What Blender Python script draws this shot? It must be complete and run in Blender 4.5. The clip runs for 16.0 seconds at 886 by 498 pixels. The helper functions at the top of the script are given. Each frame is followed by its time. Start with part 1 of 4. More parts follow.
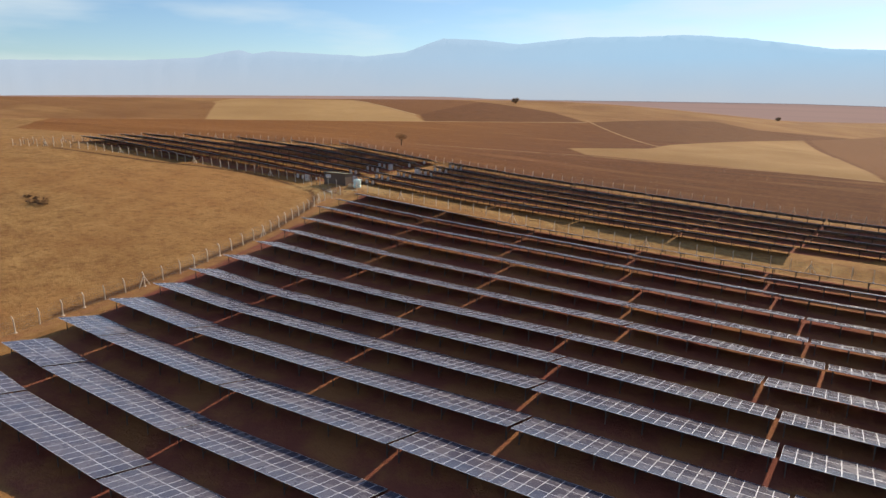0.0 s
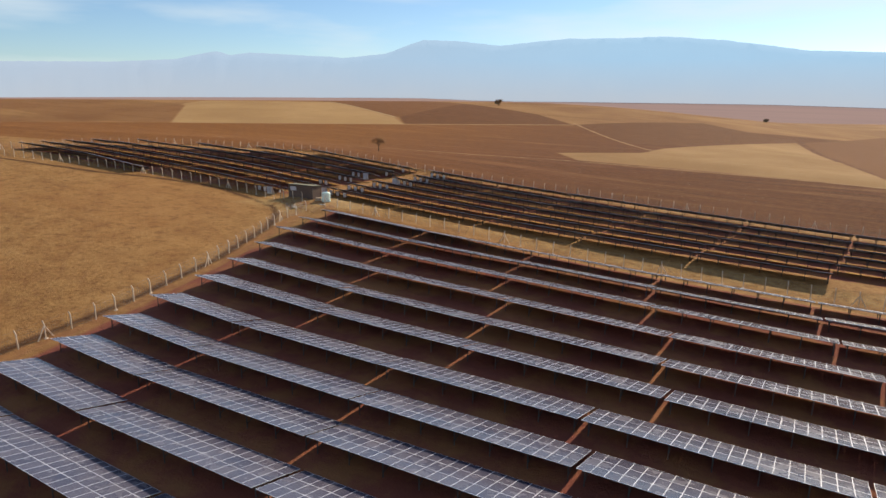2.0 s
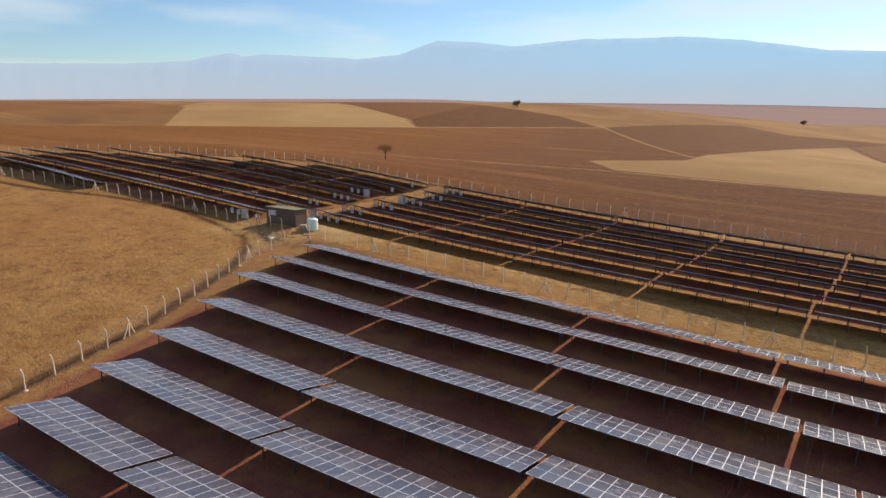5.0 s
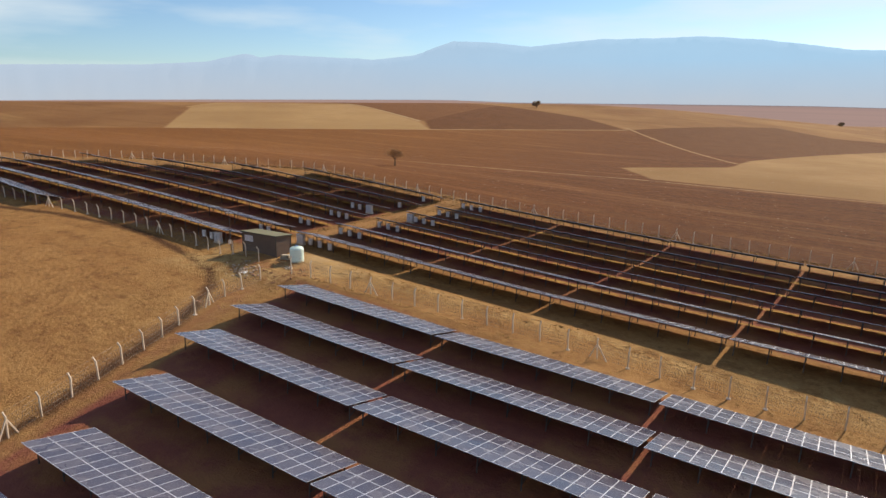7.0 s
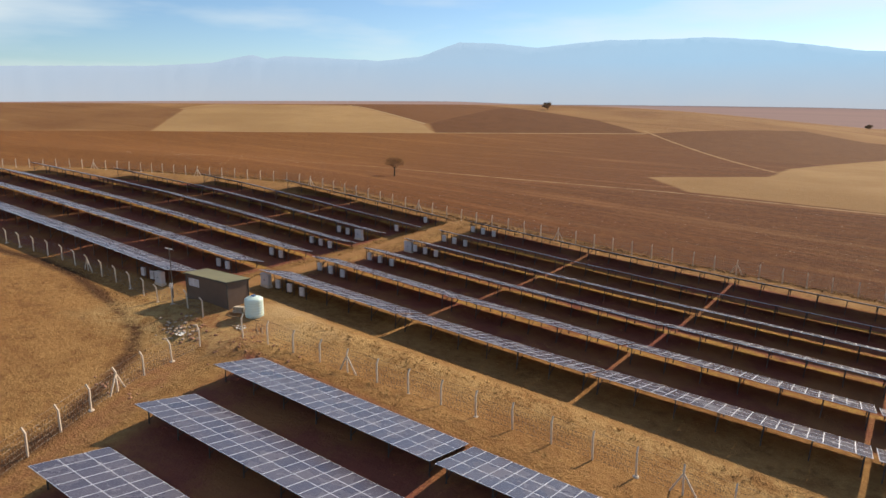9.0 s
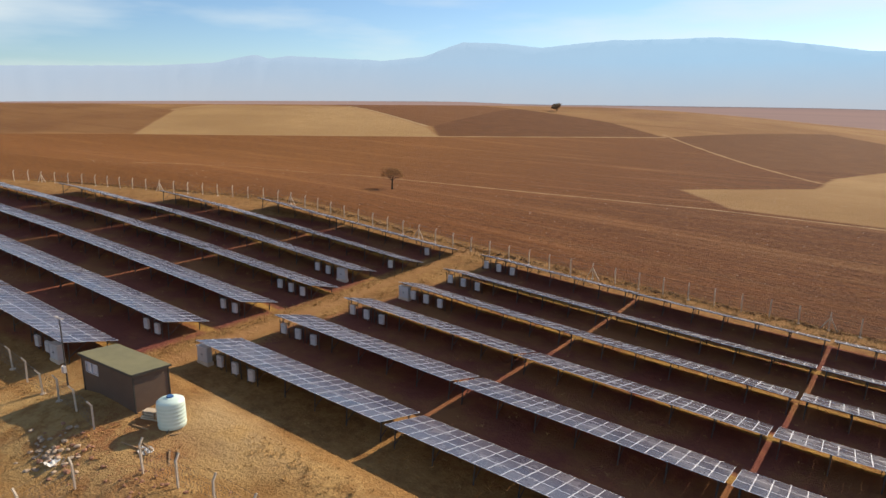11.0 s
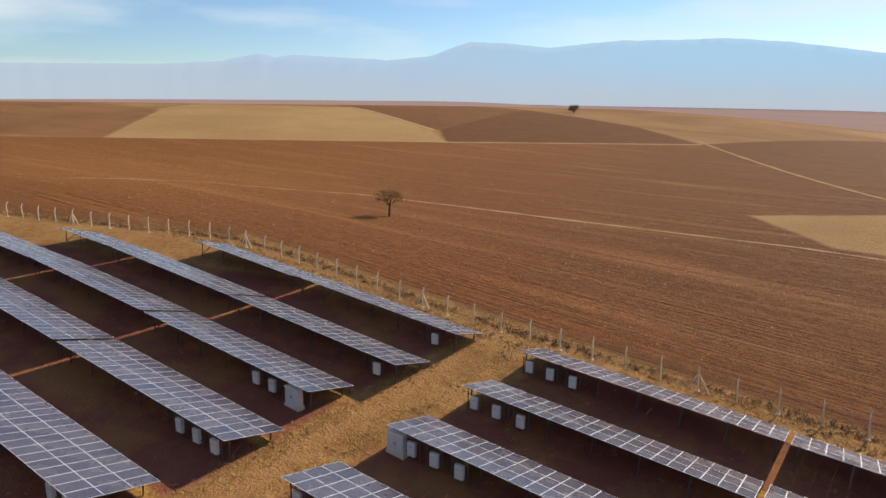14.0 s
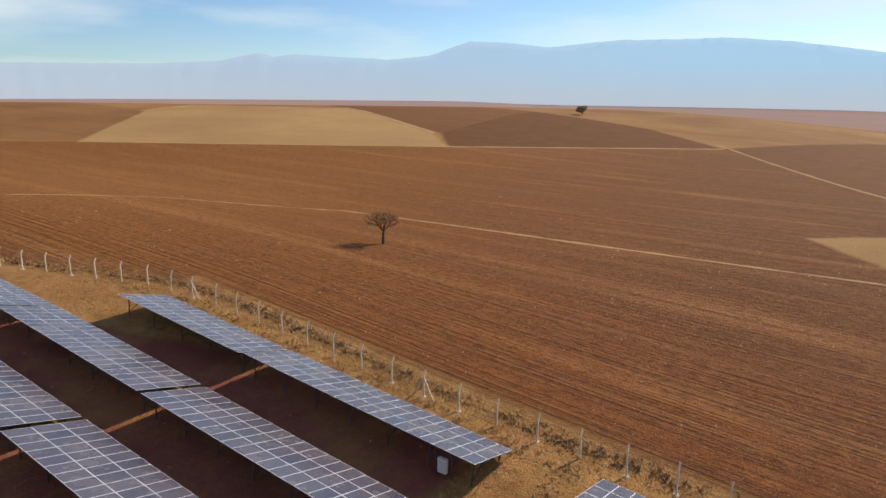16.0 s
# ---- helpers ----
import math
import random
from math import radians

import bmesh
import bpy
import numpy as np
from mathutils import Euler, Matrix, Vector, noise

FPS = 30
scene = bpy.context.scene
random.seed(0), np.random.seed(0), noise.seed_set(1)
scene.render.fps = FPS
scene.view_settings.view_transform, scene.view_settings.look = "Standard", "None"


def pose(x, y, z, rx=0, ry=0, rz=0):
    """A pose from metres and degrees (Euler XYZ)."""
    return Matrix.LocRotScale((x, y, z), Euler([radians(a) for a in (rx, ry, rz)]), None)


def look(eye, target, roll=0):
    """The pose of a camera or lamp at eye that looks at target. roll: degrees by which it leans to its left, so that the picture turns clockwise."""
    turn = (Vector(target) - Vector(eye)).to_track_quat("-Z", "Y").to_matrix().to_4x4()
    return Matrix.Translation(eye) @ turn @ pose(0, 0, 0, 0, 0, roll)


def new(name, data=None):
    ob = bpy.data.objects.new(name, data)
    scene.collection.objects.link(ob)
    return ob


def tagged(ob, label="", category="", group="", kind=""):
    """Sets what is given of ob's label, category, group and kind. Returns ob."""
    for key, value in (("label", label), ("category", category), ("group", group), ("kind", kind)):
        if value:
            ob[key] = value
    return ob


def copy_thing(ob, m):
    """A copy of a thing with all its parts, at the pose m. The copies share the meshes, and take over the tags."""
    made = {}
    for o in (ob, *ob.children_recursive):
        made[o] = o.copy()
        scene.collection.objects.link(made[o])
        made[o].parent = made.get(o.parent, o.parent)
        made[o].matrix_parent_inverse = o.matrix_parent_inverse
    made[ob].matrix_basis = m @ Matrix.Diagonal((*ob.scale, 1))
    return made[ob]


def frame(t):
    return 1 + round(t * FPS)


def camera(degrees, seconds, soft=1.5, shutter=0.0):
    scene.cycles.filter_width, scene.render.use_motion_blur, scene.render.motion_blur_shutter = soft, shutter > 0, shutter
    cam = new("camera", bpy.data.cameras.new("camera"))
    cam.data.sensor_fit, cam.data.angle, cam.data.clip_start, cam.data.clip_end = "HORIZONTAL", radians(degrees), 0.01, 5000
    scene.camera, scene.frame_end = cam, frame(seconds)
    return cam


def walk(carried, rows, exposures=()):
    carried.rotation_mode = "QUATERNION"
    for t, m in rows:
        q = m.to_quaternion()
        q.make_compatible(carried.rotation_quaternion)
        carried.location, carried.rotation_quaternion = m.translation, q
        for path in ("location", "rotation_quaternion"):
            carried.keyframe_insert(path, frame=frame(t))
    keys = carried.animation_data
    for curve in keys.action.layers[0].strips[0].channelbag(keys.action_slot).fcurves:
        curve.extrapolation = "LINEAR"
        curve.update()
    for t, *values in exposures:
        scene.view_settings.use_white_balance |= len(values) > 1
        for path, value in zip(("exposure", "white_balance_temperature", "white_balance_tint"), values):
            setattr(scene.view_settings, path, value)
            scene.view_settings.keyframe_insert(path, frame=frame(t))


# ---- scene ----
cam = camera(68.6, 16.0)
METRES, EYE, TILT, LEAN, TURN = 170.0, 29.1, 2.1, 3.0, 31.7
ROWS = [
    (0.0, 0.0, 0.0, 0.0, 0.95, -15.6, -3.39),
    (0.5, -0.0004, 0.0277, -0.0012, -0.04, -15.51, -3.39),
    (1.0, -0.0007, 0.0552, -0.0025, -0.56, -15.43, -3.39),
    (1.5, -0.001, 0.084, -0.0039, -0.54, -15.41, -3.37),
    (2.0, -0.0008, 0.1131, -0.0051, -0.71, -15.37, -3.38),
    (2.5, -0.0006, 0.1434, -0.0066, -0.92, -15.34, -3.35),
    (3.0, -0.0012, 0.1731, -0.0077, -0.99, -15.34, -3.35),
    (3.5, -0.0016, 0.2045, -0.0093, -0.87, -15.32, -3.33),
    (4.0, -0.0016, 0.2327, -0.0105, -0.44, -15.32, -3.29),
    (6.5, -0.005, 0.395, -0.0189, 1.51, -15.35, -3.18),
    (7.0, -0.005, 0.4269, -0.0202, 1.79, -15.35, -3.17),
    (7.5, -0.0056, 0.4598, -0.0216, 1.98, -15.32, -3.14),
    (8.0, -0.0066, 0.4923, -0.0228, 2.08, -15.33, -3.18),
    (8.5, -0.0076, 0.5258, -0.0246, 2.19, -15.29, -3.16),
    (11.0, -0.0159, 0.6889, -0.0286, 2.61, -15.27, -3.2),
    (11.5, -0.0182, 0.7215, -0.0295, 2.65, -15.27, -3.2),
    (12.0, -0.0211, 0.7548, -0.0309, 2.72, -15.26, -3.3),
    (12.5, -0.0236, 0.7869, -0.0322, 2.81, -15.26, -3.34),
    (13.0, -0.0262, 0.8193, -0.0333, 2.91, -15.25, -3.41),
    (13.5, -0.0283, 0.8498, -0.0334, 3.04, -15.31, -3.48),
    (14.0, -0.0311, 0.881, -0.0343, 3.12, -15.31, -3.49),
    (14.5, -0.0338, 0.9105, -0.0349, 3.12, -15.33, -3.49),
    (15.0, -0.0365, 0.9405, -0.0354, 3.14, -15.33, -3.48),
    (15.5, -0.0391, 0.9689, -0.0355, 3.12, -15.36, -3.44),
    (16.0, -0.0415, 0.9979, -0.0364, 3.11, -15.34, -3.48),
]
walk(cam, [(t, pose(0, 0, EYE, TILT, LEAN, TURN) @ pose(METRES * x, METRES * y, METRES * z, 90 + pitch, roll, yaw)) for t, x, y, z, yaw, pitch, roll in ROWS])

# ---- world, sun, exposure ----
SUN_AZ, SUN_EL = 10.8, 31.0      # degrees from +y towards +x, and above the horizon
scene.view_settings.exposure = 0.0
world = bpy.data.worlds.new("sky")
scene.world = world
world.use_nodes = True
wn, wl = world.node_tree.nodes, world.node_tree.links
wn.clear()
sky = wn.new("ShaderNodeTexSky")
sky.sky_type, sky.sun_disc = "NISHITA", False
sky.sun_elevation, sky.sun_rotation = radians(SUN_EL), radians(SUN_AZ)
sky.altitude, sky.air_density, sky.dust_density, sky.ozone_density = 900, 1.0, 0.4, 2.0
# thin bright cloud banks low over the mountains
tex = wn.new("ShaderNodeTexCoord")
wmap = wn.new("ShaderNodeMapping")
wmap.inputs["Scale"].default_value = (2.0, 2.0, 11.0)
wl.new(tex.outputs["Generated"], wmap.inputs["Vector"])
cloud = wn.new("ShaderNodeTexNoise")
cloud.inputs["Scale"].default_value, cloud.inputs["Detail"].default_value, cloud.inputs["Roughness"].default_value = 1.1, 5.0, 0.5
wl.new(wmap.outputs[0], cloud.inputs["Vector"])
cover = wn.new("ShaderNodeMapRange")
cover.inputs[1].default_value, cover.inputs[2].default_value, cover.inputs[4].default_value = 0.46, 0.72, 0.85
wl.new(cloud.outputs["Fac"], cover.inputs[0])
tint = wn.new("ShaderNodeMix")
tint.data_type, tint.blend_type = "RGBA", "MULTIPLY"
tint.inputs[0].default_value = 1.0
tint.inputs[7].default_value = (0.86, 0.98, 1.11, 1)
wl.new(sky.outputs[0], tint.inputs[6])
wmix = wn.new("ShaderNodeMix")
wmix.data_type = "RGBA"
wmix.inputs[7].default_value = (7.6, 8.3, 8.4, 1)
wl.new(cover.outputs[0], wmix.inputs[0])
wl.new(tint.outputs[2], wmix.inputs[6])
wbg = wn.new("ShaderNodeBackground")
wbg.inputs[1].default_value = 0.108
wout = wn.new("ShaderNodeOutputWorld")
wl.new(wmix.outputs[2], wbg.inputs[0])
wl.new(wbg.outputs[0], wout.inputs[0])

sun = new("sun", bpy.data.lights.new("sun", "SUN"))
sun.data.energy, sun.data.angle, sun.data.color = 5.6, radians(0.55), (1.0, 0.86, 0.66)
sa, se = radians(SUN_AZ), radians(SUN_EL)
sun.matrix_world = look((0, 0, 60), (-math.sin(sa) * math.cos(se), -math.cos(sa) * math.cos(se), 60 - math.sin(se)))


# ---- the lie of the land ----
def smooth(a, b, v):
    t = np.clip((v - a) / (b - a), 0.0, 1.0)
    return t * t * (3 - 2 * t)


def lie(px, py):
    """Height of the land: the gentle slope under the arrays, the fields beyond, the ridge and the wide plain."""
    px, py = np.asarray(px, float), np.asarray(py, float)
    x = (np.clip(px, -205, 20) + 90) / 100
    y = (np.clip(py, 35, 180) - 110) / 100
    near = (4.555 - 7.089 * x + 0.851 * y + 1.148 * x * x - 1.055 * x * y - 7.278 * y * y + 4.325 * y ** 3
            + 8.671 * y ** 4 - 0.665 * x * y * y - 1.104 * x * x * y + 1.086 * x ** 3)
    near = near + 0.9 * np.exp(-((px + 156) ** 2 + (py - 169) ** 2) / 900.0)
    u = -0.55 * px + 0.835 * py
    w = 0.835 * px + 0.55 * py
    far = (7.0 - 0.012 * (np.clip(px, -340, 400) + 130) + 14.0 * smooth(300, 600, u) - 17.0 * smooth(110, 420, w)
           - 55.0 * smooth(640, 1500, u) + 43.0 * smooth(1600, 4600, u))
    # levelled ground of the blocks, a little above the strips along the fences
    west = np.interp(py, (14, 34, 46, 60, 70, 79, 87.3, 94, 101, 108.5, 114), (-80, -83.7, -85, -85.3, -87.5, -89.4, -92.3, -94.8, -97.9, -101, -102))
    south = np.interp(px, (-222, -194, -171, -150, -122, -103, -70, -4), (100, 109.5, 115, 118.4, 120.8, 119.8, 121.2, 123.5))
    north = np.interp(px, (-222, -205, -190, -169, -154, -146, -100, -30), (146, 158, 165, 171.5, 177.3, 178.2, 178.4, 181))
    near = near + 0.9 * smooth(1.0, 5.0, px - west) * (1 - smooth(115.4, 119.0, py))
    near = near + 0.55 * smooth(0.8, 4.5, py - south) * (1 - smooth(-4.2, -0.5, py - north)) * smooth(-222, -216, px)
    near = near + (0.35 * smooth(-70, -40, px) + 1.6 * smooth(-65, -15, px) * (1 - smooth(48, 90, py))) * (1 - smooth(108, 119, py))
    near = near - 1.6 * (1 - smooth(26, 44, py)) * smooth(-76, -56, px) + 0.5 * smooth(-85, -20, px) * smooth(124, 130, py)
    near = near + 1.1 * smooth(113, 117.5, py) * (1 - smooth(123, 128, py)) * smooth(-116, -109, px) * (1 - smooth(-75, -40, px))
    k = smooth(176, 250, py)
    return near * (1 - k) + far * k


def lie1(x, y):
    return float(lie(x, y))


# ---- where the rows stand ----
# block by the straw hill, from its north row southwards: start, line, panels in the first and the second table
A_ROWS = ((-93.8, 110.4, 21, 21), (-92.8, 103.0, 21, 21), (-91.0, 95.2, 21, 21), (-87.0, 86.8, 21, 21), (-84.0, 78.7, 20, 20), (-82.0, 71.4, 20, 20),
          (-80.9, 63.9, 14, 20), (-79.9, 57.0, 14, 21), (-79.2, 50.7, 14, 21), (-78.8, 44.0, 15, 21), (-78.2, 37.3, 8, 20), (-76.3, 30.2, 8, 20), (-75.0, 23.2, 8, 20))
# block east of the road: start, line
S_ROWS = ((-110.5, 129.5), (-110.4, 138.0), (-109.2, 146.4), (-108.3, 154.6), (-107.5, 162.4), (-107.0, 170.3))
# block west of the road, its western ends stepped along the slanting fence: west end, east end, line
N_ROWS = ((-213.0, -159.5, 116.0), (-214.0, -117.8, 122.2), (-215.0, -115.7, 130.0), (-214.0, -115.2, 138.2), (-203.5, -114.3, 146.6),
          (-184.5, -115.0, 154.2), (-165.5, -113.1, 161.6), (-150.2, -112.6, 169.3))


# ---- materials ----
def material(name):
    mat = bpy.data.materials.new(name)
    mat.use_nodes = True
    nt = mat.node_tree
    nt.nodes.clear()
    out = nt.nodes.new("ShaderNodeOutputMaterial")
    bsdf = nt.nodes.new("ShaderNodeBsdfPrincipled")
    nt.links.new(bsdf.outputs[0], out.inputs[0])
    return mat, nt, bsdf


def math_node(nt, op, a, b=None, clamp=False):
    n = nt.nodes.new("ShaderNodeMath")
    n.operation, n.use_clamp = op, clamp
    for i, v in enumerate((a, b)):
        if v is None:
            continue
        if isinstance(v, (int, float)):
            n.inputs[i].default_value = v
        else:
            nt.links.new(v, n.inputs[i])
    return n.outputs[0]


def noise_node(nt, vec, scale, detail=4.0, rough=0.55):
    n = nt.nodes.new("ShaderNodeTexNoise")
    n.inputs["Scale"].default_value, n.inputs["Detail"].default_value, n.inputs["Roughness"].default_value = scale, detail, rough
    if vec is not None:
        nt.links.new(vec, n.inputs["Vector"])
    return n.outputs["Fac"]


def mix_node(nt, fac, a, b, mode="MIX"):
    n = nt.nodes.new("ShaderNodeMix")
    n.data_type, n.blend_type = "RGBA", mode
    for key, v in ((0, fac), (6, a), (7, b)):
        if isinstance(v, (int, float)):
            n.inputs[key].default_value = v
        elif isinstance(v, tuple):
            n.inputs[key].default_value = (*v, 1)
        else:
            nt.links.new(v, n.inputs[key])
    return n.outputs[2]


def ramp_node(nt, fac, lo, hi):
    n = nt.nodes.new("ShaderNodeMapRange")
    n.clamp = True
    n.inputs[1].default_value, n.inputs[2].default_value = lo, hi
    nt.links.new(fac, n.inputs[0])
    return n.outputs[0]


def bump_node(nt, height, bsdf, strength, distance):
    n = nt.nodes.new("ShaderNodeBump")
    n.inputs["Strength"].default_value, n.inputs["Distance"].default_value = strength, distance
    nt.links.new(height, n.inputs["Height"])
    nt.links.new(n.outputs[0], bsdf.inputs["Normal"])


def place_node(nt, scale=(1, 1, 1), turn=0.0):
    g = nt.nodes.new("ShaderNodeNewGeometry")
    m = nt.nodes.new("ShaderNodeMapping")
    m.inputs["Scale"].default_value = scale
    m.inputs["Rotation"].default_value = (0, 0, radians(turn))
    nt.links.new(g.outputs["Position"], m.inputs["Vector"])
    return m.outputs[0]


def plain(name, colour, rough=0.7, metal=0.0, vary=0.15, scale=6.0, bump=0.0):
    """A plain surface with fine mottling."""
    mat, nt, bsdf = material(name)
    vec = place_node(nt)
    f = noise_node(nt, vec, scale, 5.0)
    f2 = noise_node(nt, vec, scale * 0.13, 3.0)
    both = math_node(nt, "MULTIPLY", math_node(nt, "ADD", f, f2), 0.5)
    dark = tuple(c * (1 - vary * 1.6) for c in colour)
    light = tuple(min(1, c * (1 + vary * 1.2)) for c in colour)
    nt.links.new(mix_node(nt, ramp_node(nt, both, 0.3, 0.7), dark, light), bsdf.inputs["Base Color"])
    bsdf.inputs["Roughness"].default_value, bsdf.inputs["Metallic"].default_value = rough, metal
    if bump:
        bump_node(nt, f, bsdf, 0.6, bump)
    return mat


STRAW, GRASS = (0.40, 0.228, 0.084), (0.215, 0.102, 0.034)
SOIL, SOIL_DARK = (0.178, 0.058, 0.016), (0.086, 0.030, 0.011)


def ground_material():
    mat, nt, bsdf = material("land")
    geo = nt.nodes.new("ShaderNodeNewGeometry")
    sep = nt.nodes.new("ShaderNodeSeparateXYZ")
    nt.links.new(geo.outputs["Position"], sep.inputs[0])
    vec = place_node(nt)
    edge = math_node(nt, "MULTIPLY", math_node(nt, "SUBTRACT", noise_node(nt, vec, 0.12, 5.0, 0.65), 0.5), 7.0)
    big = noise_node(nt, vec, 0.018, 5.0)
    mid = noise_node(nt, vec, 0.16, 6.0, 0.62)
    fine = noise_node(nt, vec, 1.3, 6.0, 0.7)
    tiny = noise_node(nt, vec, 6.0, 3.0, 0.7)

    def inside(points, soft=1.2, wobble=0.35):
        """1 inside a convex parcel with corners in counter-clockwise order."""
        least = None
        for (x0, y0), (x1, y1) in zip(points, points[1:] + points[:1]):
            n = math.hypot(x1 - x0, y1 - y0)
            a, b = -(y1 - y0) / n, (x1 - x0) / n
            d = math_node(nt, "ADD", math_node(nt, "MULTIPLY", sep.outputs[0], a), math_node(nt, "MULTIPLY", sep.outputs[1], b))
            d = math_node(nt, "SUBTRACT", d, a * x0 + b * y0)
            least = d if least is None else math_node(nt, "MINIMUM", least, d)
        least = math_node(nt, "ADD", least, math_node(nt, "MULTIPLY", edge, wobble))
        return ramp_node(nt, least, -soft / 2, soft / 2)

    def stripes(turn, across, along, detail=4.0):
        return noise_node(nt, place_node(nt, (along, across, along), turn), 1.0, detail, 0.6)

    def track(points, width, wobble=0.15):
        """1 along a beaten line through the points."""
        most = None
        for (x0, y0), (x1, y1) in zip(points, points[1:]):
            n = math.hypot(x1 - x0, y1 - y0)
            tx, ty = (x1 - x0) / n, (y1 - y0) / n
            px, py = -ty * width / 2, tx * width / 2
            m = inside([(x0 - px, y0 - py), (x1 - px, y1 - py), (x1 + px, y1 + py), (x0 + px, y0 + py)], width * 0.6, wobble)
            most = m if most is None else math_node(nt, "MAXIMUM", most, m)
        return most

    # dry steppe grass
    g = math_node(nt, "MULTIPLY", math_node(nt, "ADD", mid, fine), 0.5)
    col = mix_node(nt, ramp_node(nt, g, 0.38, 0.62), GRASS, STRAW)
    col = mix_node(nt, math_node(nt, "MULTIPLY", ramp_node(nt, big, 0.42, 0.66), 0.5), col, (0.33, 0.15, 0.05))
    clump = noise_node(nt, vec, 0.55, 6.0, 0.72)
    col = mix_node(nt, math_node(nt, "MULTIPLY", ramp_node(nt, clump, 0.50, 0.64), 0.7), col, (0.17, 0.078, 0.026))
    col = mix_node(nt, math_node(nt, "MULTIPLY", ramp_node(nt, tiny, 0.5, 0.7), 0.35), col, (0.52, 0.30, 0.11))
    col = mix_node(nt, math_node(nt, "MULTIPLY", ramp_node(nt, stripes(20, 0.35, 0.05), 0.5, 0.72), 0.35), col, (0.19, 0.085, 0.03))
    # ploughed land beyond the arrays
    streak = stripes(-16.5, 0.55, 0.02, 5.0)
    furrow = stripes(-16.5, 2.2, 0.04, 2.0)
    s = mix_node(nt, ramp_node(nt, streak, 0.35, 0.68), SOIL_DARK, SOIL)
    s = mix_node(nt, math_node(nt, "MULTIPLY", ramp_node(nt, furrow, 0.45, 0.72), 0.45), s, (0.095, 0.038, 0.014))
    s = mix_node(nt, math_node(nt, "MULTIPLY", ramp_node(nt, stripes(-16.5, 0.16, 0.012, 6.0), 0.53, 0.66), 0.45), s, (0.38, 0.185, 0.07))
    s = mix_node(nt, math_node(nt, "MULTIPLY", ramp_node(nt, big, 0.45, 0.62), 0.40), s, (0.15, 0.056, 0.020))
    s = mix_node(nt, math_node(nt, "MULTIPLY", ramp_node(nt, clump, 0.5, 0.7), 0.35), s, (0.30, 0.135, 0.04))
    # soil colour turns paler and more orange from east to west
    dry = ramp_node(nt, math_node(nt, "ADD", sep.outputs[0], math_node(nt, "MULTIPLY", big, 60.0)), -60.0, -190.0)
    s = mix_node(nt, math_node(nt, "MULTIPLY", dry, 0.50), s, (0.34, 0.145, 0.036))
    s = mix_node(nt, math_node(nt, "MULTIPLY", ramp_node(nt, tiny, 0.52, 0.64), 0.4), s, (0.33, 0.14, 0.045))
    s = mix_node(nt, math_node(nt, "MULTIPLY", ramp_node(nt, fine, 0.5, 0.62), 0.55), s, (0.075, 0.028, 0.011))
    soil = s
    far_tan = mix_node(nt, ramp_node(nt, big, 0.35, 0.65), (0.235, 0.112, 0.042), (0.35, 0.185, 0.070))
    far_tan = mix_node(nt, math_node(nt, "MULTIPLY", ramp_node(nt, stripes(-53, 0.1, 0.012), 0.5, 0.66), 0.6), far_tan, (0.21, 0.095, 0.036))
    pale = mix_node(nt, ramp_node(nt, big, 0.35, 0.65), (0.29, 0.160, 0.062), (0.42, 0.255, 0.108))
    pale = mix_node(nt, math_node(nt, "MULTIPLY", ramp_node(nt, mid, 0.4, 0.65), 0.4), pale, (0.32, 0.172, 0.066))
    pale = mix_node(nt, math_node(nt, "MULTIPLY", ramp_node(nt, stripes(-53, 0.18, 0.02), 0.52, 0.7), 0.4), pale, (0.30, 0.16, 0.06))
    brown = mix_node(nt, ramp_node(nt, streak, 0.3, 0.7), (0.165, 0.068, 0.024), (0.225, 0.098, 0.036))
    dark = mix_node(nt, ramp_node(nt, mid, 0.3, 0.7), (0.135, 0.054, 0.019), (0.175, 0.072, 0.025))

    def lay(colour, mask):
        nonlocal col
        col = mix_node(nt, mask, col, colour)

    big_field = math_node(nt, "MAXIMUM", inside([(-156, 179.4), (60, 181), (400, 182), (400, 1500), (-156, 1500)], 1.2, 0.2),
                          inside([(-154, 179.0), (-154, 1500), (-700, 1500), (-700, 420), (-330, 150), (-230, 150)], 1.2, 0.2))
    lay(soil, big_field)
    # everything behind the long boundary: tan, then the single parcels on it
    lay(far_tan, inside([(-335, 259), (-229, 338), (-148, 402), (300, 760), (300, 4000), (-2000, 4000), (-2000, -1000)], 2.0))
    lay(brown, inside([(-371, 435), (-255, 368), (-277, 497), (-420, 600), (-520, 560)], 2.0))
    lay(dark, inside([(-229, 338), (-148, 402), (-189, 444), (-277, 497), (-255, 370)], 2.0))
    lay(mix_node(nt, 0.3, pale, (0.50, 0.31, 0.135)), inside([(-335, 259), (-229, 338), (-255, 364), (-371, 435), (-470, 400), (-436, 345)], 2.0))
    lay(mix_node(nt, 0.5, brown, far_tan), inside([(-335, 259), (-425, 340), (-520, 360), (-900, 300), (-382, 236)], 2.0))
    lay(dark, inside([(-96, 332), (-50, 350), (-27, 448), (-90, 500), (-148, 402)], 2.0))
    lay(brown, inside([(8, 236), (200, 236), (200, 560), (20, 600), (-26, 448)], 2.0))
    lay(pale, inside([(8, 233), (-8, 322), (-76, 292), (-106, 266), (-89, 243)], 1.5))
    lay(pale, inside([(-8, 318), (-29, 441), (-76, 318), (-78, 288)], 1.5))
    # baulks and tracks between the fields
    lay((0.43, 0.27, 0.13), math_node(nt, "MULTIPLY", track([(-217, 188), (-205, 211), (-180, 231), (-160, 234), (-94, 240), (8, 234)], 0.8, 0.2), ramp_node(nt, mid, 0.25, 0.5)))
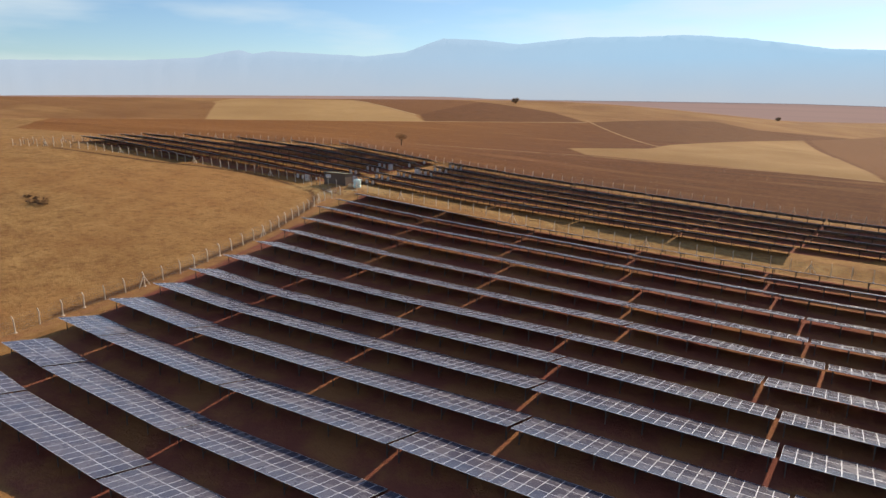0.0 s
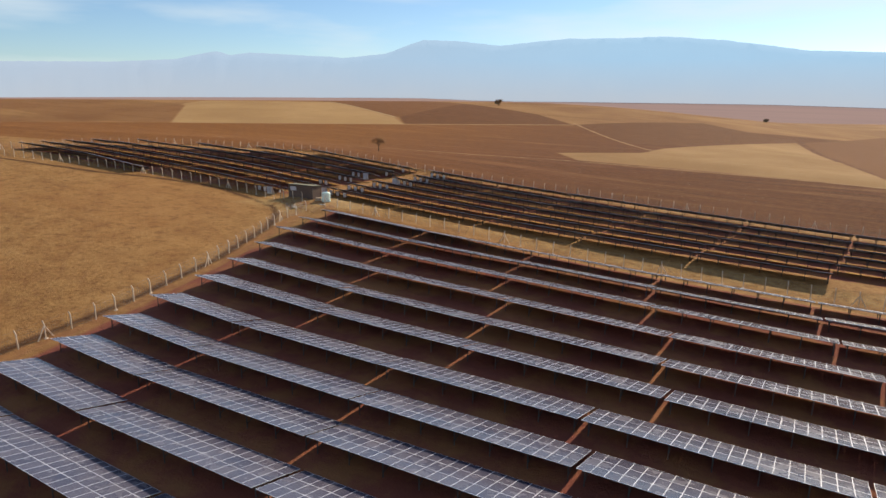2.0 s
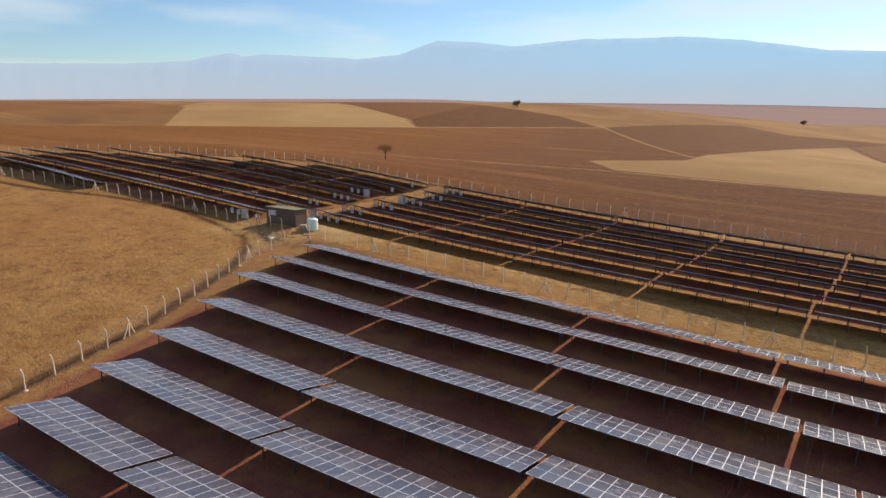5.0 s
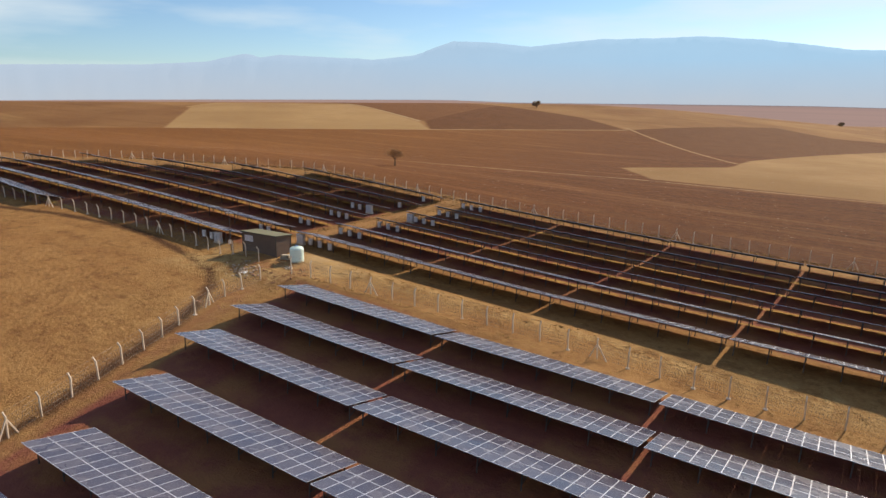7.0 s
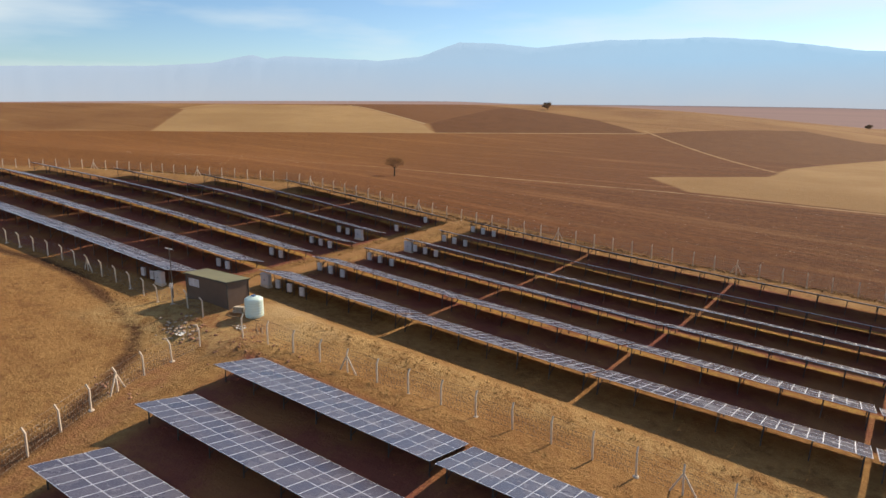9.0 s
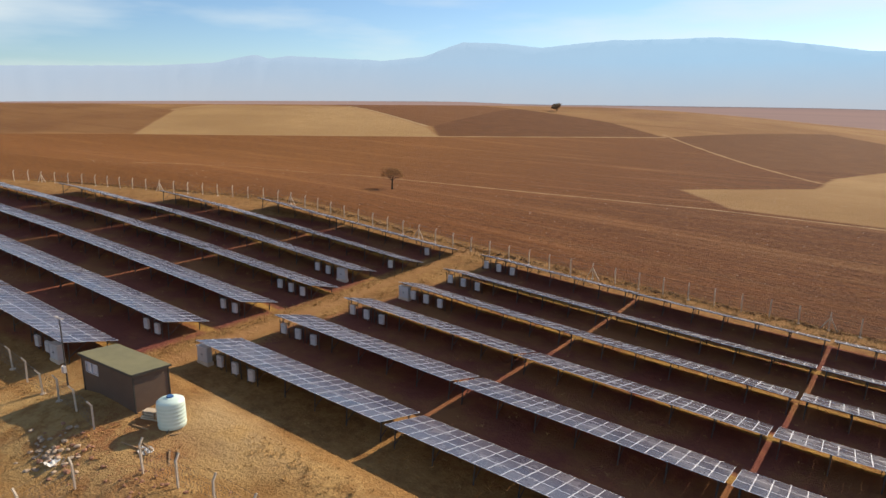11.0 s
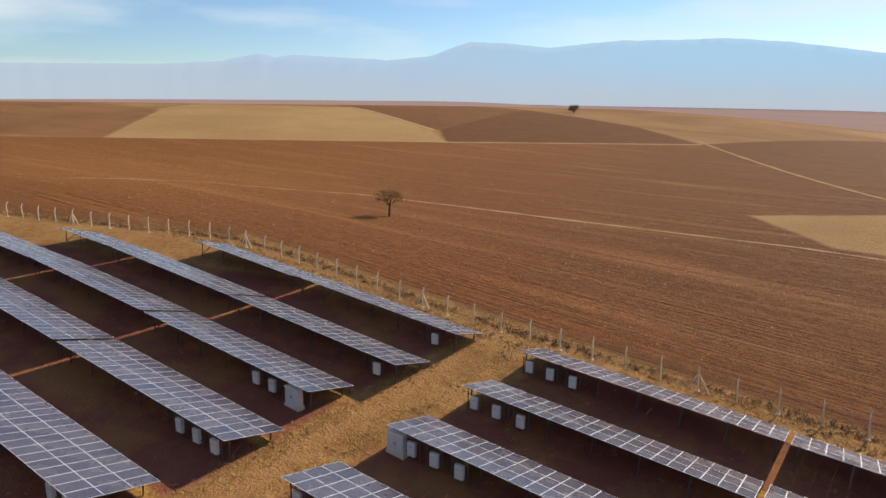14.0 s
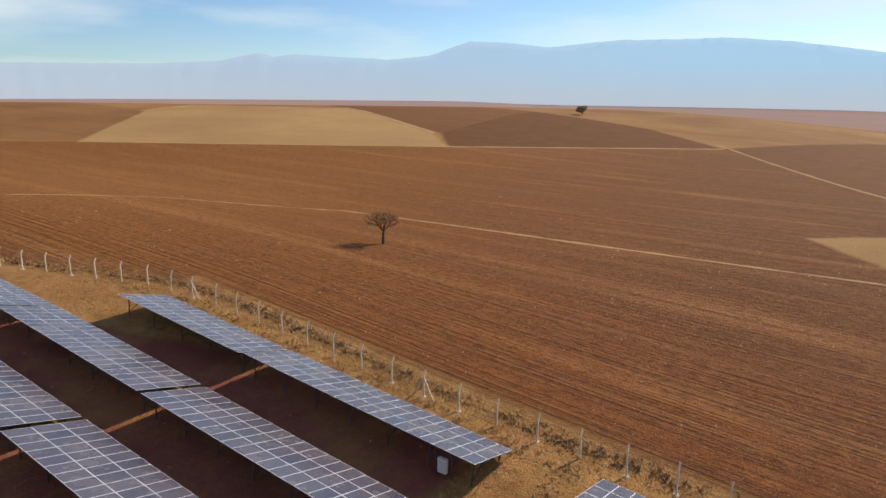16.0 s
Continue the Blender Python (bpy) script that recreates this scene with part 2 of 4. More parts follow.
    lay((0.42, 0.27, 0.13), track([(-335, 259), (-229, 338), (-148, 402)], 1.8, 0.3))
    lay((0.38, 0.22, 0.10), track([(-152, 412), (-78, 305)], 1.3, 0.3))
    lay((0.45, 0.30, 0.15), track([(-255, 366), (-375, 440)], 2.0, 0.3))
    # trampled earth and the road between the blocks, reddish spoil by the fence
    lay((0.36, 0.185, 0.075), math_node(nt, "MULTIPLY", track([(-112, 124), (-112.5, 140), (-112.6, 160), (-113, 178)], 1.9, 0.25), 0.75))
    lay((0.29, 0.13, 0.058), math_node(nt, "MULTIPLY", track([(-82, 30), (-85, 62), (-90, 86), (-97, 104), (-103, 115), (-96, 116)], 3.2, 0.5), math_node(nt, "MULTIPLY", ramp_node(nt, clump, 0.35, 0.55), 0.7)))
    lay((0.30, 0.125, 0.055), math_node(nt, "MULTIPLY", inside([(-109, 115), (-98, 116), (-98, 123), (-107, 121)], 2.5, 0.5), 0.75))
    lay((0.075, 0.032, 0.016), math_node(nt, "MULTIPLY", track([(-205, 103), (-165, 110), (-151, 115.5), (-138, 118), (-129, 118), (-117, 115.5), (-109.5, 113.3), (-105.5, 110.5), (-98.5, 101), (-91, 83), (-87, 64), (-85.5, 40)], 1.5, 0.25), 0.85))
    lay((0.50, 0.34, 0.17), math_node(nt, "MULTIPLY", inside([(-102, 121.5), (-96, 121.0), (-92, 123.5), (-98, 126.5), (-104, 126.5)], 3.0, 0.6), 0.7))
    lay((0.46, 0.28, 0.11), math_node(nt, "MULTIPLY", track([(-100, 123.6), (-70, 124.2), (-30, 125), (0, 126.2)], 3.6, 0.6), ramp_node(nt, clump, 0.4, 0.6)))
    lay((0.50, 0.32, 0.13), math_node(nt, "MULTIPLY", inside([(-118, 112), (-104, 112), (-94, 117), (-94, 121), (-118, 122)], 4.0, 0.6), math_node(nt, "MULTIPLY", ramp_node(nt, clump, 0.40, 0.56), 0.75)))
    # bare weeded soil between and under the rows, colour darkened for the tables' shade
    bare = mix_node(nt, ramp_node(nt, g, 0.35, 0.7), (0.198, 0.060, 0.044), (0.262, 0.092, 0.054))
    weeds = ramp_node(nt, math_node(nt, "ADD", mid, math_node(nt, "MULTIPLY", tiny, 0.25)), 0.56, 0.72)
    bare = mix_node(nt, math_node(nt, "MULTIPLY", weeds, 0.35), bare, (0.36, 0.20, 0.055))
    lay(bare, inside([(-74, 20), (60, 20), (60, 115.2), (-95.3, 115.2)], 1.2, 0.3))
    east_block = inside([(-106.5, 126.5), (-4, 126.5), (2, 134.5), (70, 134.5), (70, 174.6), (-105.5, 174.6), (-111, 140)], 1.0, 0.25)
    west_block = inside([(-216, 116), (-170, 116), (-115, 124), (-114.5, 173), (-148, 171.5), (-184, 153.5), (-206, 145)], 1.0, 0.25)
    lay(bare, east_block)
    lay(bare, west_block)
    # straw along the rows' low edges, painted to brighten the sunlit strip there
    straw = mix_node(nt, ramp_node(nt, tiny, 0.35, 0.65), (0.30, 0.16, 0.045), (0.50, 0.30, 0.08))
    for block, line, pitch in ((east_block, 129.6, 8.17), (west_block, 130.0, 7.86)):
        across = math_node(nt, "MODULO", math_node(nt, "SUBTRACT", sep.outputs[1], line - 10 * pitch), pitch)
        off = math_node(nt, "ABSOLUTE", math_node(nt, "SUBTRACT", across, 4.4))
        strip = ramp_node(nt, math_node(nt, "ADD", off, math_node(nt, "MULTIPLY", edge, 0.16)), 0.75, 0.35)
        lay(straw, math_node(nt, "MULTIPLY", math_node(nt, "MULTIPLY", strip, block), ramp_node(nt, clump, 0.36, 0.54)))
    nt.links.new(col, bsdf.inputs["Base Color"])
    bsdf.inputs["Roughness"].default_value = 0.95
    bsdf.inputs["Specular IOR Level"].default_value = 0.1
    h = math_node(nt, "ADD", math_node(nt, "MULTIPLY", fine, 0.6), math_node(nt, "MULTIPLY", math_node(nt, "MULTIPLY", furrow, big_field), 0.8))
    h = math_node(nt, "ADD", h, math_node(nt, "MULTIPLY", tiny, 0.3))
    bump_node(nt, h, bsdf, 1.0, 0.38)
    return mat


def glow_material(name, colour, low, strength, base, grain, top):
    """Distance under kilometres of bright haze painted as emission, thicker towards the plain."""
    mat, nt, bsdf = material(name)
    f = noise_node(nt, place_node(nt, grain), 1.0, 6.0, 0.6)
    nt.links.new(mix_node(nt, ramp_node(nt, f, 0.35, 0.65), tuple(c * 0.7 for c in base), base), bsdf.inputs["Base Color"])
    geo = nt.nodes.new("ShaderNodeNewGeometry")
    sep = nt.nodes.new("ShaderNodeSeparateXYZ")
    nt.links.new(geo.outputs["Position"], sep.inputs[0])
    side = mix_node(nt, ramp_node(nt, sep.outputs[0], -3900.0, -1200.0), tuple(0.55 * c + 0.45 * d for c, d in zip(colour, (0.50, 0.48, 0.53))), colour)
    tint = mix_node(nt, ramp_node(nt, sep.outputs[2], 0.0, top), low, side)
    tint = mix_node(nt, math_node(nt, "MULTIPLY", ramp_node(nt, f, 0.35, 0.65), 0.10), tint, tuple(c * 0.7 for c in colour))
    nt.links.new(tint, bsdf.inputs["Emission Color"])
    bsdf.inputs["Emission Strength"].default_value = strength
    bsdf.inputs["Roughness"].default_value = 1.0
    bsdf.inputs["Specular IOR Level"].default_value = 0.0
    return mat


def panel_glass():
    mat, nt, bsdf = material("solar_glass")
    uv = nt.nodes.new("ShaderNodeUVMap")
    sep = nt.nodes.new("ShaderNodeSeparateXYZ")
    nt.links.new(uv.outputs[0], sep.inputs[0])

    def lines(v, count, width):
        f = math_node(nt, "FRACT", math_node(nt, "MULTIPLY", v, count))
        d = math_node(nt, "ABSOLUTE", math_node(nt, "SUBTRACT", f, 0.5))
        return math_node(nt, "GREATER_THAN", d, 0.5 - width)
    grid = math_node(nt, "MAXIMUM", lines(sep.outputs[0], 6, 0.014), lines(sep.outputs[1], 10, 0.014))
    info = nt.nodes.new("ShaderNodeObjectInfo")
    geo = nt.nodes.new("ShaderNodeNewGeometry")
    rnd = math_node(nt, "FRACT", math_node(nt, "ADD", info.outputs["Random"], geo.outputs["Random Per Island"]))
    cell = mix_node(nt, rnd, (0.048, 0.046, 0.076), (0.086, 0.078, 0.108))
    f = noise_node(nt, place_node(nt), 0.5, 4.0)
    dust = ramp_node(nt, f, 0.35, 0.75)
    cell = mix_node(nt, math_node(nt, "MULTIPLY", dust, 0.22), cell, (0.27, 0.22, 0.21))
    nt.links.new(mix_node(nt, math_node(nt, "MULTIPLY", grid, 0.55), cell, (0.30, 0.31, 0.34)), bsdf.inputs["Base Color"])
    nt.links.new(math_node(nt, "ADD", math_node(nt, "MULTIPLY", dust, 0.14), 0.20), bsdf.inputs["Roughness"])
    bsdf.inputs["IOR"].default_value = 1.45
    return mat


LAND = ground_material()
GLASS = panel_glass()
ALU = plain("anodised_aluminium", (0.63, 0.63, 0.69), 0.45, 0.2, 0.06, 3.0)
STEEL = plain("galvanised_steel", (0.085, 0.068, 0.058), 0.7, 0.2, 0.2, 5.0)
BACK = plain("panel_backsheet", (0.62, 0.62, 0.64), 0.6, 0.0, 0.05, 4.0)
CONCRETE = plain("weathered_concrete", (0.66, 0.53, 0.40), 0.9, 0.0, 0.18, 7.0, 0.01)
WIRE = plain("fence_wire", (0.22, 0.20, 0.18), 0.6, 0.7, 0.2, 9.0)
GREY_BOX = plain("light_grey_enamel", (0.68, 0.60, 0.56), 0.45, 0.0, 0.06, 4.0)
CABINET = plain("grey_polyester", (0.58, 0.52, 0.50), 0.6, 0.0, 0.08, 3.0)
DARK_METAL = plain("dark_grey_metal", (0.05, 0.05, 0.05), 0.5, 0.4, 0.1, 6.0)
HUT_WALL = plain("brown_sheet_wall", (0.120, 0.074, 0.052), 0.65, 0.0, 0.10, 1.5)
HUT_ROOF = plain("olive_sheet_roof", (0.19, 0.165, 0.075), 0.6, 0.0, 0.14, 1.2)
HUT_TRIM = plain("dark_trim", (0.06, 0.05, 0.04), 0.6, 0.0, 0.1, 5.0)
PALE_PANE = plain("milky_pane", (0.62, 0.58, 0.60), 0.25, 0.0, 0.05, 4.0)
TANK = plain("white_polythene", (0.70, 0.82, 0.72), 0.4, 0.0, 0.04, 2.0)
TANK_LID = plain("blue_lid", (0.05, 0.13, 0.30), 0.4, 0.0, 0.1, 6.0)
WOOD = plain("weathered_timber", (0.36, 0.22, 0.11), 0.85, 0.0, 0.25, 9.0)
STONE = plain("pale_rubble", (0.48, 0.34, 0.23), 0.9, 0.0, 0.3, 3.0, 0.02)
REDSTONE = plain("reddish_rubble", (0.36, 0.17, 0.10), 0.9, 0.0, 0.3, 3.0, 0.02)
PLASTIC = plain("white_sacking", (0.72, 0.68, 0.62), 0.6, 0.0, 0.12, 4.0)
BARK = plain("bark", (0.10, 0.06, 0.035), 0.9, 0.0, 0.25, 9.0)
LEAF = plain("dry_leaves", (0.40, 0.20, 0.065), 0.8, 0.0, 0.3, 3.0)
LEAF_FAR = plain("dusk_leaves", (0.36, 0.235, 0.13), 0.8, 0.0, 0.3, 1.0)
TUFT = plain("dry_tufts", (0.46, 0.26, 0.085), 0.9, 0.0, 0.3, 2.0)
SCRUB = plain("withered_scrub", (0.19, 0.095, 0.040), 0.9, 0.0, 0.3, 2.0)
PALE_BOARD = plain("pale_boards", (0.58, 0.46, 0.33), 0.8, 0.0, 0.15, 6.0)


# ---- building helpers ----
def mesh_of(name, bm, *mats):
    me = bpy.data.meshes.new(name)
    bm.to_mesh(me)
    bm.free()
    for m in mats:
        me.materials.append(m)
    return me


def part(name, bm, mat, parent, label=""):
    ob = new(name, mesh_of(name, bm, mat))
    ob.parent = parent
    return tagged(ob, label)


def place_part(name, me, parent, m, label=""):
    """Another part on a mesh that alike parts share."""
    ob = new(name, me)
    ob.parent = parent
    ob.matrix_basis = m
    return tagged(ob, label)


def thing(name, m, label, category, group="", kind=""):
    ob = new(name)
    ob.empty_display_size = 0.2
    ob.matrix_basis = m
    return tagged(ob, label, category, group, kind)


def box(bm, centre, size, turn=None, bevel=0.0):
    m = Matrix.Translation(centre) @ (turn.to_4x4() if turn else Matrix.Identity(4)) @ Matrix.Diagonal((*size, 1))
    made = bmesh.ops.create_cube(bm, size=1.0, matrix=m)
    if bevel:
        edges = list({e for v in made["verts"] for e in v.link_edges})
        bmesh.ops.bevel(bm, geom=edges, offset=bevel, segments=2, affect="EDGES")
    return bm


def bar(bm, a, b, r, sides=6, r2=None):
    """A round or angular bar from a to b."""
    a, b = Vector(a), Vector(b)
    d = b - a
    m = Matrix.Translation((a + b) / 2) @ d.to_track_quat("Z", "Y").to_matrix().to_4x4()
    bmesh.ops.create_cone(bm, cap_ends=True, segments=sides, radius1=r, radius2=r if r2 is None else r2, depth=d.length, matrix=m)
    return bm


def beam(bm, a, b, wide, high):
    """A square section from a to b."""
    a, b = Vector(a), Vector(b)
    d = b - a
    m = Matrix.Translation((a + b) / 2) @ d.to_track_quat("Z", "Y").to_matrix().to_4x4() @ Matrix.Diagonal((wide, high, d.length, 1))
    bmesh.ops.create_cube(bm, size=1.0, matrix=m)
    return bm


# ---- the land ----
def spread(lo, hi, step, reach, grow=1.13):
    """Even steps between lo and hi, then ever longer ones out to the reach."""
    mid = list(np.arange(lo, hi + step / 2, step))
    up, s = [], step
    while (up or mid)[-1] < reach:
        s *= grow
        up.append((up or mid)[-1] + s)
    down, s = [], step
    while (down or [mid[0]])[-1] > -reach:
        s *= grow
        down.append((down or [mid[0]])[-1] - s)
    return np.array(down[::-1] + mid + up)


def build_land():
    xs, ys = spread(-250, 40, 2.0, 4900), spread(20, 260, 2.0, 4900)
    gx, gy = np.meshgrid(xs, ys)
    gz = lie(gx, gy)
    nx, ny = len(xs), len(ys)
    verts = np.stack([gx, gy, gz], -1).reshape(-1, 3)
    idx = np.arange(nx * ny).reshape(ny, nx)
    faces = np.stack([idx[:-1, :-1], idx[:-1, 1:], idx[1:, 1:], idx[1:, :-1]], -1).reshape(-1, 4)
    me = bpy.data.meshes.new("ground")
    me.from_pydata(verts.tolist(), [], faces.tolist())
    me.materials.append(LAND)
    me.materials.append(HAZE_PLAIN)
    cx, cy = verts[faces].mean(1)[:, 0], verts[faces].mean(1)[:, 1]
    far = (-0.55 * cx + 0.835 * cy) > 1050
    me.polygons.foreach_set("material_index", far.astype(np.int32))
    me.polygons.foreach_set("use_smooth", np.ones(len(faces), bool))
    me.update()
    return tagged(new("ground", me), "dry straw-coloured steppe with ploughed brown fields to the horizon", "ground", kind="structure")


# haze painted into the far plain and the ridge as their own glow
HAZE_PLAIN = glow_material("plain_haze_glow", (0.37, 0.29, 0.30), (0.36, 0.28, 0.28), 0.66, (0.16, 0.09, 0.06), (0.0012, 0.006, 0.01), 100.0)
HAZE_FAR = glow_material("mountain_haze_glow", (0.40, 0.61, 0.80), (0.50, 0.55, 0.61), 1.0, (0.05, 0.06, 0.08), (0.003, 0.003, 0.004), 260.0)
ground = build_land()


def mountain_range(name, label, dist, peaks, seed, mat, foot=-60.0, depth=350.0):
    """A ridge along an arc: peaks are (bearing left of +y in degrees, height)."""
    bm = bmesh.new()
    n = 420
    b0, b1 = peaks[0][0], peaks[-1][0]
    bs, hs = [p[0] for p in peaks[::-1]], [p[1] for p in peaks[::-1]]
    rows = []
    for i in range(n + 1):
        b = b0 + (b1 - b0) * i / n
        h = float(np.interp(b, bs, hs))
        rough = noise.fractal(Vector((b * 0.55, seed, 0.0)), 0.8, 2.0, 6)
        h *= 1 + 0.012 * rough
        h += 2.5 * noise.fractal(Vector((b * 2.3, seed + 5.0, 0.0)), 0.7, 2.0, 4)
        a = radians(b)
        col = []
        for k, (f, r) in enumerate(((0.0, 0.0), (0.3, 0.28), (0.62, 0.55), (0.85, 0.8), (1.0, 1.0), (0.4, 1.5))):
            wob = 1 + 0.10 * noise.noise(Vector((b * 1.1, k * 3.1, seed))) if 0 < k < 4 else 1
            d = dist + depth * r
            col.append(bm.verts.new((-math.sin(a) * d, math.cos(a) * d, foot + (h - foot) * f * wob)))
        rows.append(col)
    for a, b in zip(rows, rows[1:]):
        for k in range(5):
            bm.faces.new((a[k], b[k], b[k + 1], a[k + 1]))
    for f in bm.faces:
        f.smooth = True
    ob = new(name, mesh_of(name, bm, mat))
    return tagged(ob, label, "mountain range", kind="structure")


# ---- solar tables ----
MOD_W, MOD_L, PITCH_X, PITCH_Y = 0.992, 1.64, 1.010, 1.665


def edge_height(tilt):
    """The high edge over the soil: the flatter tables stand lower."""
    return 1.7 if tilt < radians(15) else 2.05


def panel_mesh_into(bm, uvl, tilt, x0, s0):
    """One framed module in the table's own plane: x along the row, s down the slope from the high edge."""
    c, sn, high = math.cos(tilt), math.sin(tilt), edge_height(tilt)

    def at(x, s, up):
        return bm.verts.new((x, s * c + up * sn, high - s * sn + up * c))
    x1, s1, f, t = x0 + MOD_W, s0 + MOD_L, 0.024, 0.035
    outer = [at(x0, s0, 0), at(x1, s0, 0), at(x1, s1, 0), at(x0, s1, 0)]
    inner = [at(x0 + f, s0 + f, 0), at(x1 - f, s0 + f, 0), at(x1 - f, s1 - f, 0), at(x0 + f, s1 - f, 0)]
    lowv = [at(x0, s0, -t), at(x1, s0, -t), at(x1, s1, -t), at(x0, s1, -t)]
    glass = [at(x0 + f, s0 + f, -0.003), at(x1 - f, s0 + f, -0.003), at(x1 - f, s1 - f, -0.003), at(x0 + f, s1 - f, -0.003)]
    for i in range(4):
        j = (i + 1) % 4
        bm.faces.new((outer[i], outer[j], inner[j], inner[i])).material_index = 1
        bm.faces.new((lowv[i], lowv[j], outer[j], outer[i])).material_index = 1
    g = bm.faces.new(glass)
    g.material_index = 0
    for loop, uv in zip(g.loops, ((0, 0), (1, 0), (1, 1), (0, 1))):
        loop[uvl].uv = uv
    bm.faces.new(lowv[::-1]).material_index = 2


def fix(bm):
    bmesh.ops.recalc_face_normals(bm, faces=bm.faces)
    return bm


def one_panel(tilt):
    bm = bmesh.new()
    panel_mesh_into(bm, bm.loops.layers.uv.new("UVMap"), tilt, 0.0, 0.0)
    for v in bm.verts:
        v.co.z -= edge_height(tilt)
    # single faces keep their outward side
    return mesh_of("solar_panel", bm, GLASS, ALU, BACK)


def frame_lines(length):
    n = max(2, round(length / 3.0))
    return [0.45 + (length - 0.9) * i / (n - 1) for i in range(n)]


def leg_meshes(tilt):
    made = {}
    c, sn, high = math.cos(tilt), math.sin(tilt), edge_height(tilt)
    hi_s, lo_s = 0.75, 4.15
    for key, s in (("high", hi_s), ("low", lo_s)):
        top = high - s * sn - 0.17
        bm = bmesh.new()
        beam(bm, (0, s * c, -0.5), (0, s * c, top), 0.09, 0.06)
        made[key] = mesh_of("leg", bm, STEEL)
    bm = bmesh.new()
    beam(bm, (0, 0.15 * c, high - 0.15 * sn - 0.14), (0, 4.8 * c, high - 4.8 * sn - 0.14), 0.06, 0.09)
    made["rafter"] = mesh_of("rafter", bm, STEEL)
    bm = bmesh.new()
    beam(bm, (0, hi_s * c, 0.30), (0, 2.3 * c, high - 2.3 * sn - 0.17), 0.05, 0.05)
    made["brace"] = mesh_of("brace", bm, STEEL)
    return made


TILTS = {d: (one_panel(radians(d)), leg_meshes(radians(d))) for d in (13, 16)}
PURLIN_S = (0.40, 1.25, 2.07, 2.92, 3.73, 4.60)


def purlin_mesh(length):
    bm = bmesh.new()
    beam(bm, (0.02, 0, 0), (length - 0.02, 0, 0), 0.05, 0.05)
    return mesh_of("purlin", bm, STEEL)


def table_whole(n, degrees):
    """A table with each panel, leg and rail a part of its own."""
    root = thing("solar_table", Matrix.Identity(4), "steel solar table, three panels deep, on bare soil", "solar array", "rows of solar tables")
    tilt = radians(degrees)
    panel, legs = TILTS[degrees]
    c, sn, high = math.cos(tilt), math.sin(tilt), edge_height(tilt)
    length = n * PITCH_X
    for i in range(n):
        for k in range(3):
            s = k * PITCH_Y
            place_part("solar_panel", panel, root, Matrix.Translation((i * PITCH_X, s * c, high - s * sn)))
    pm = purlin_mesh(length)
    for s in PURLIN_S:
        place_part("purlin", pm, root, Matrix.Translation((0, s * c - 0.07 * sn, high - s * sn - 0.07 * c)))
    for x in frame_lines(length):
        for key, name in (("high", "leg"), ("low", "leg"), ("rafter", "rafter"), ("brace", "brace")):
            place_part(name, legs[key], root, Matrix.Translation((x, 0, 0)))
    return root


def table_joined(n, degrees):
    """A table farther off: its panels joined into one part, its frame into another."""
    root = thing("solar_table", Matrix.Identity(4), "steel solar table, three panels deep, on bare soil", "solar array", "rows of solar tables")
    tilt = radians(degrees)
    bm = bmesh.new()
    uvl = bm.loops.layers.uv.new("UVMap")
    for i in range(n):
        for k in range(3):
            panel_mesh_into(bm, uvl, tilt, i * PITCH_X, k * PITCH_Y)
    ob = new("panel_field", mesh_of("panel_field", bm, GLASS, ALU, BACK))
    ob.parent = root
    tagged(ob, kind="stuff")
    c, sn, high = math.cos(tilt), math.sin(tilt), edge_height(tilt)
    length = n * PITCH_X
    bm = bmesh.new()
    for s in PURLIN_S:
        beam(bm, (0.02, s * c - 0.07 * sn, high - s * sn - 0.07 * c), (length - 0.02, s * c - 0.07 * sn, high - s * sn - 0.07 * c), 0.05, 0.05)
    for x in frame_lines(length):
        for s in (0.75, 4.15):
            beam(bm, (x, s * c, -0.5), (x, s * c, high - s * sn - 0.17), 0.09, 0.06)
        beam(bm, (x, 0.15 * c, high - 0.15 * sn - 0.14), (x, 4.8 * c, high - 4.8 * sn - 0.14), 0.06, 0.09)
        beam(bm, (x, 0.7, 0.30), (x, 2.16, high - 2.3 * sn - 0.17), 0.05, 0.05)
    part("support_frame", bm, STEEL, root)
    return root


TABLES = {}
FULL, GAP = 20, 0.35


def table_pose(x, y, n):
    """The pose of a table whose high edge starts at x, y; it follows the fall of the land along the row."""
    length = n * PITCH_X
    z0, z1 = lie1(x, y + 1.8), lie1(x + length, y + 1.8)
    rng = random.Random(int(x * 10) * 7919 + int(y * 10))
    settle = Matrix.Translation((0, rng.uniform(-0.05, 0.05), rng.uniform(-0.05, 0.04))) @ Matrix.Rotation(radians(rng.uniform(-0.5, 0.5)), 4, "X")
    return Matrix.Translation((x, y, z0)) @ Matrix.Rotation(-math.atan2(z1 - z0, length), 4, "Y") @ settle


def set_table(x, y, n, degrees, whole):
    key = (n, degrees, whole)
    m = table_pose(x, y, n)
    if key not in TABLES:
        TABLES[key] = table_whole(n, degrees) if whole else table_joined(n, degrees)
        TABLES[key].matrix_basis = m
        return TABLES[key]
    return copy_thing(TABLES[key], m)


def row_of_tables(x, y, counts, degrees, whole_to):
    """Tables end to end from x eastwards; those short of whole_to are built piece by piece."""
    for n in counts:
        set_table(x, y, n, degrees, x + n / 2 <= whole_to)
        x += n * PITCH_X + GAP


def west_row(x_west, x_east, y, degrees):
    x = x_east
    while x - x_west > 5:
        n = min(FULL, int((x - x_west) / PITCH_X))
        set_table(x - n * PITCH_X, y, n, degrees, x > -130)
        x -= n * PITCH_X + GAP


for x, y, n, more in A_ROWS:
    row_of_tables(x, y, [n, more] + [FULL] * 4, 13, -50)
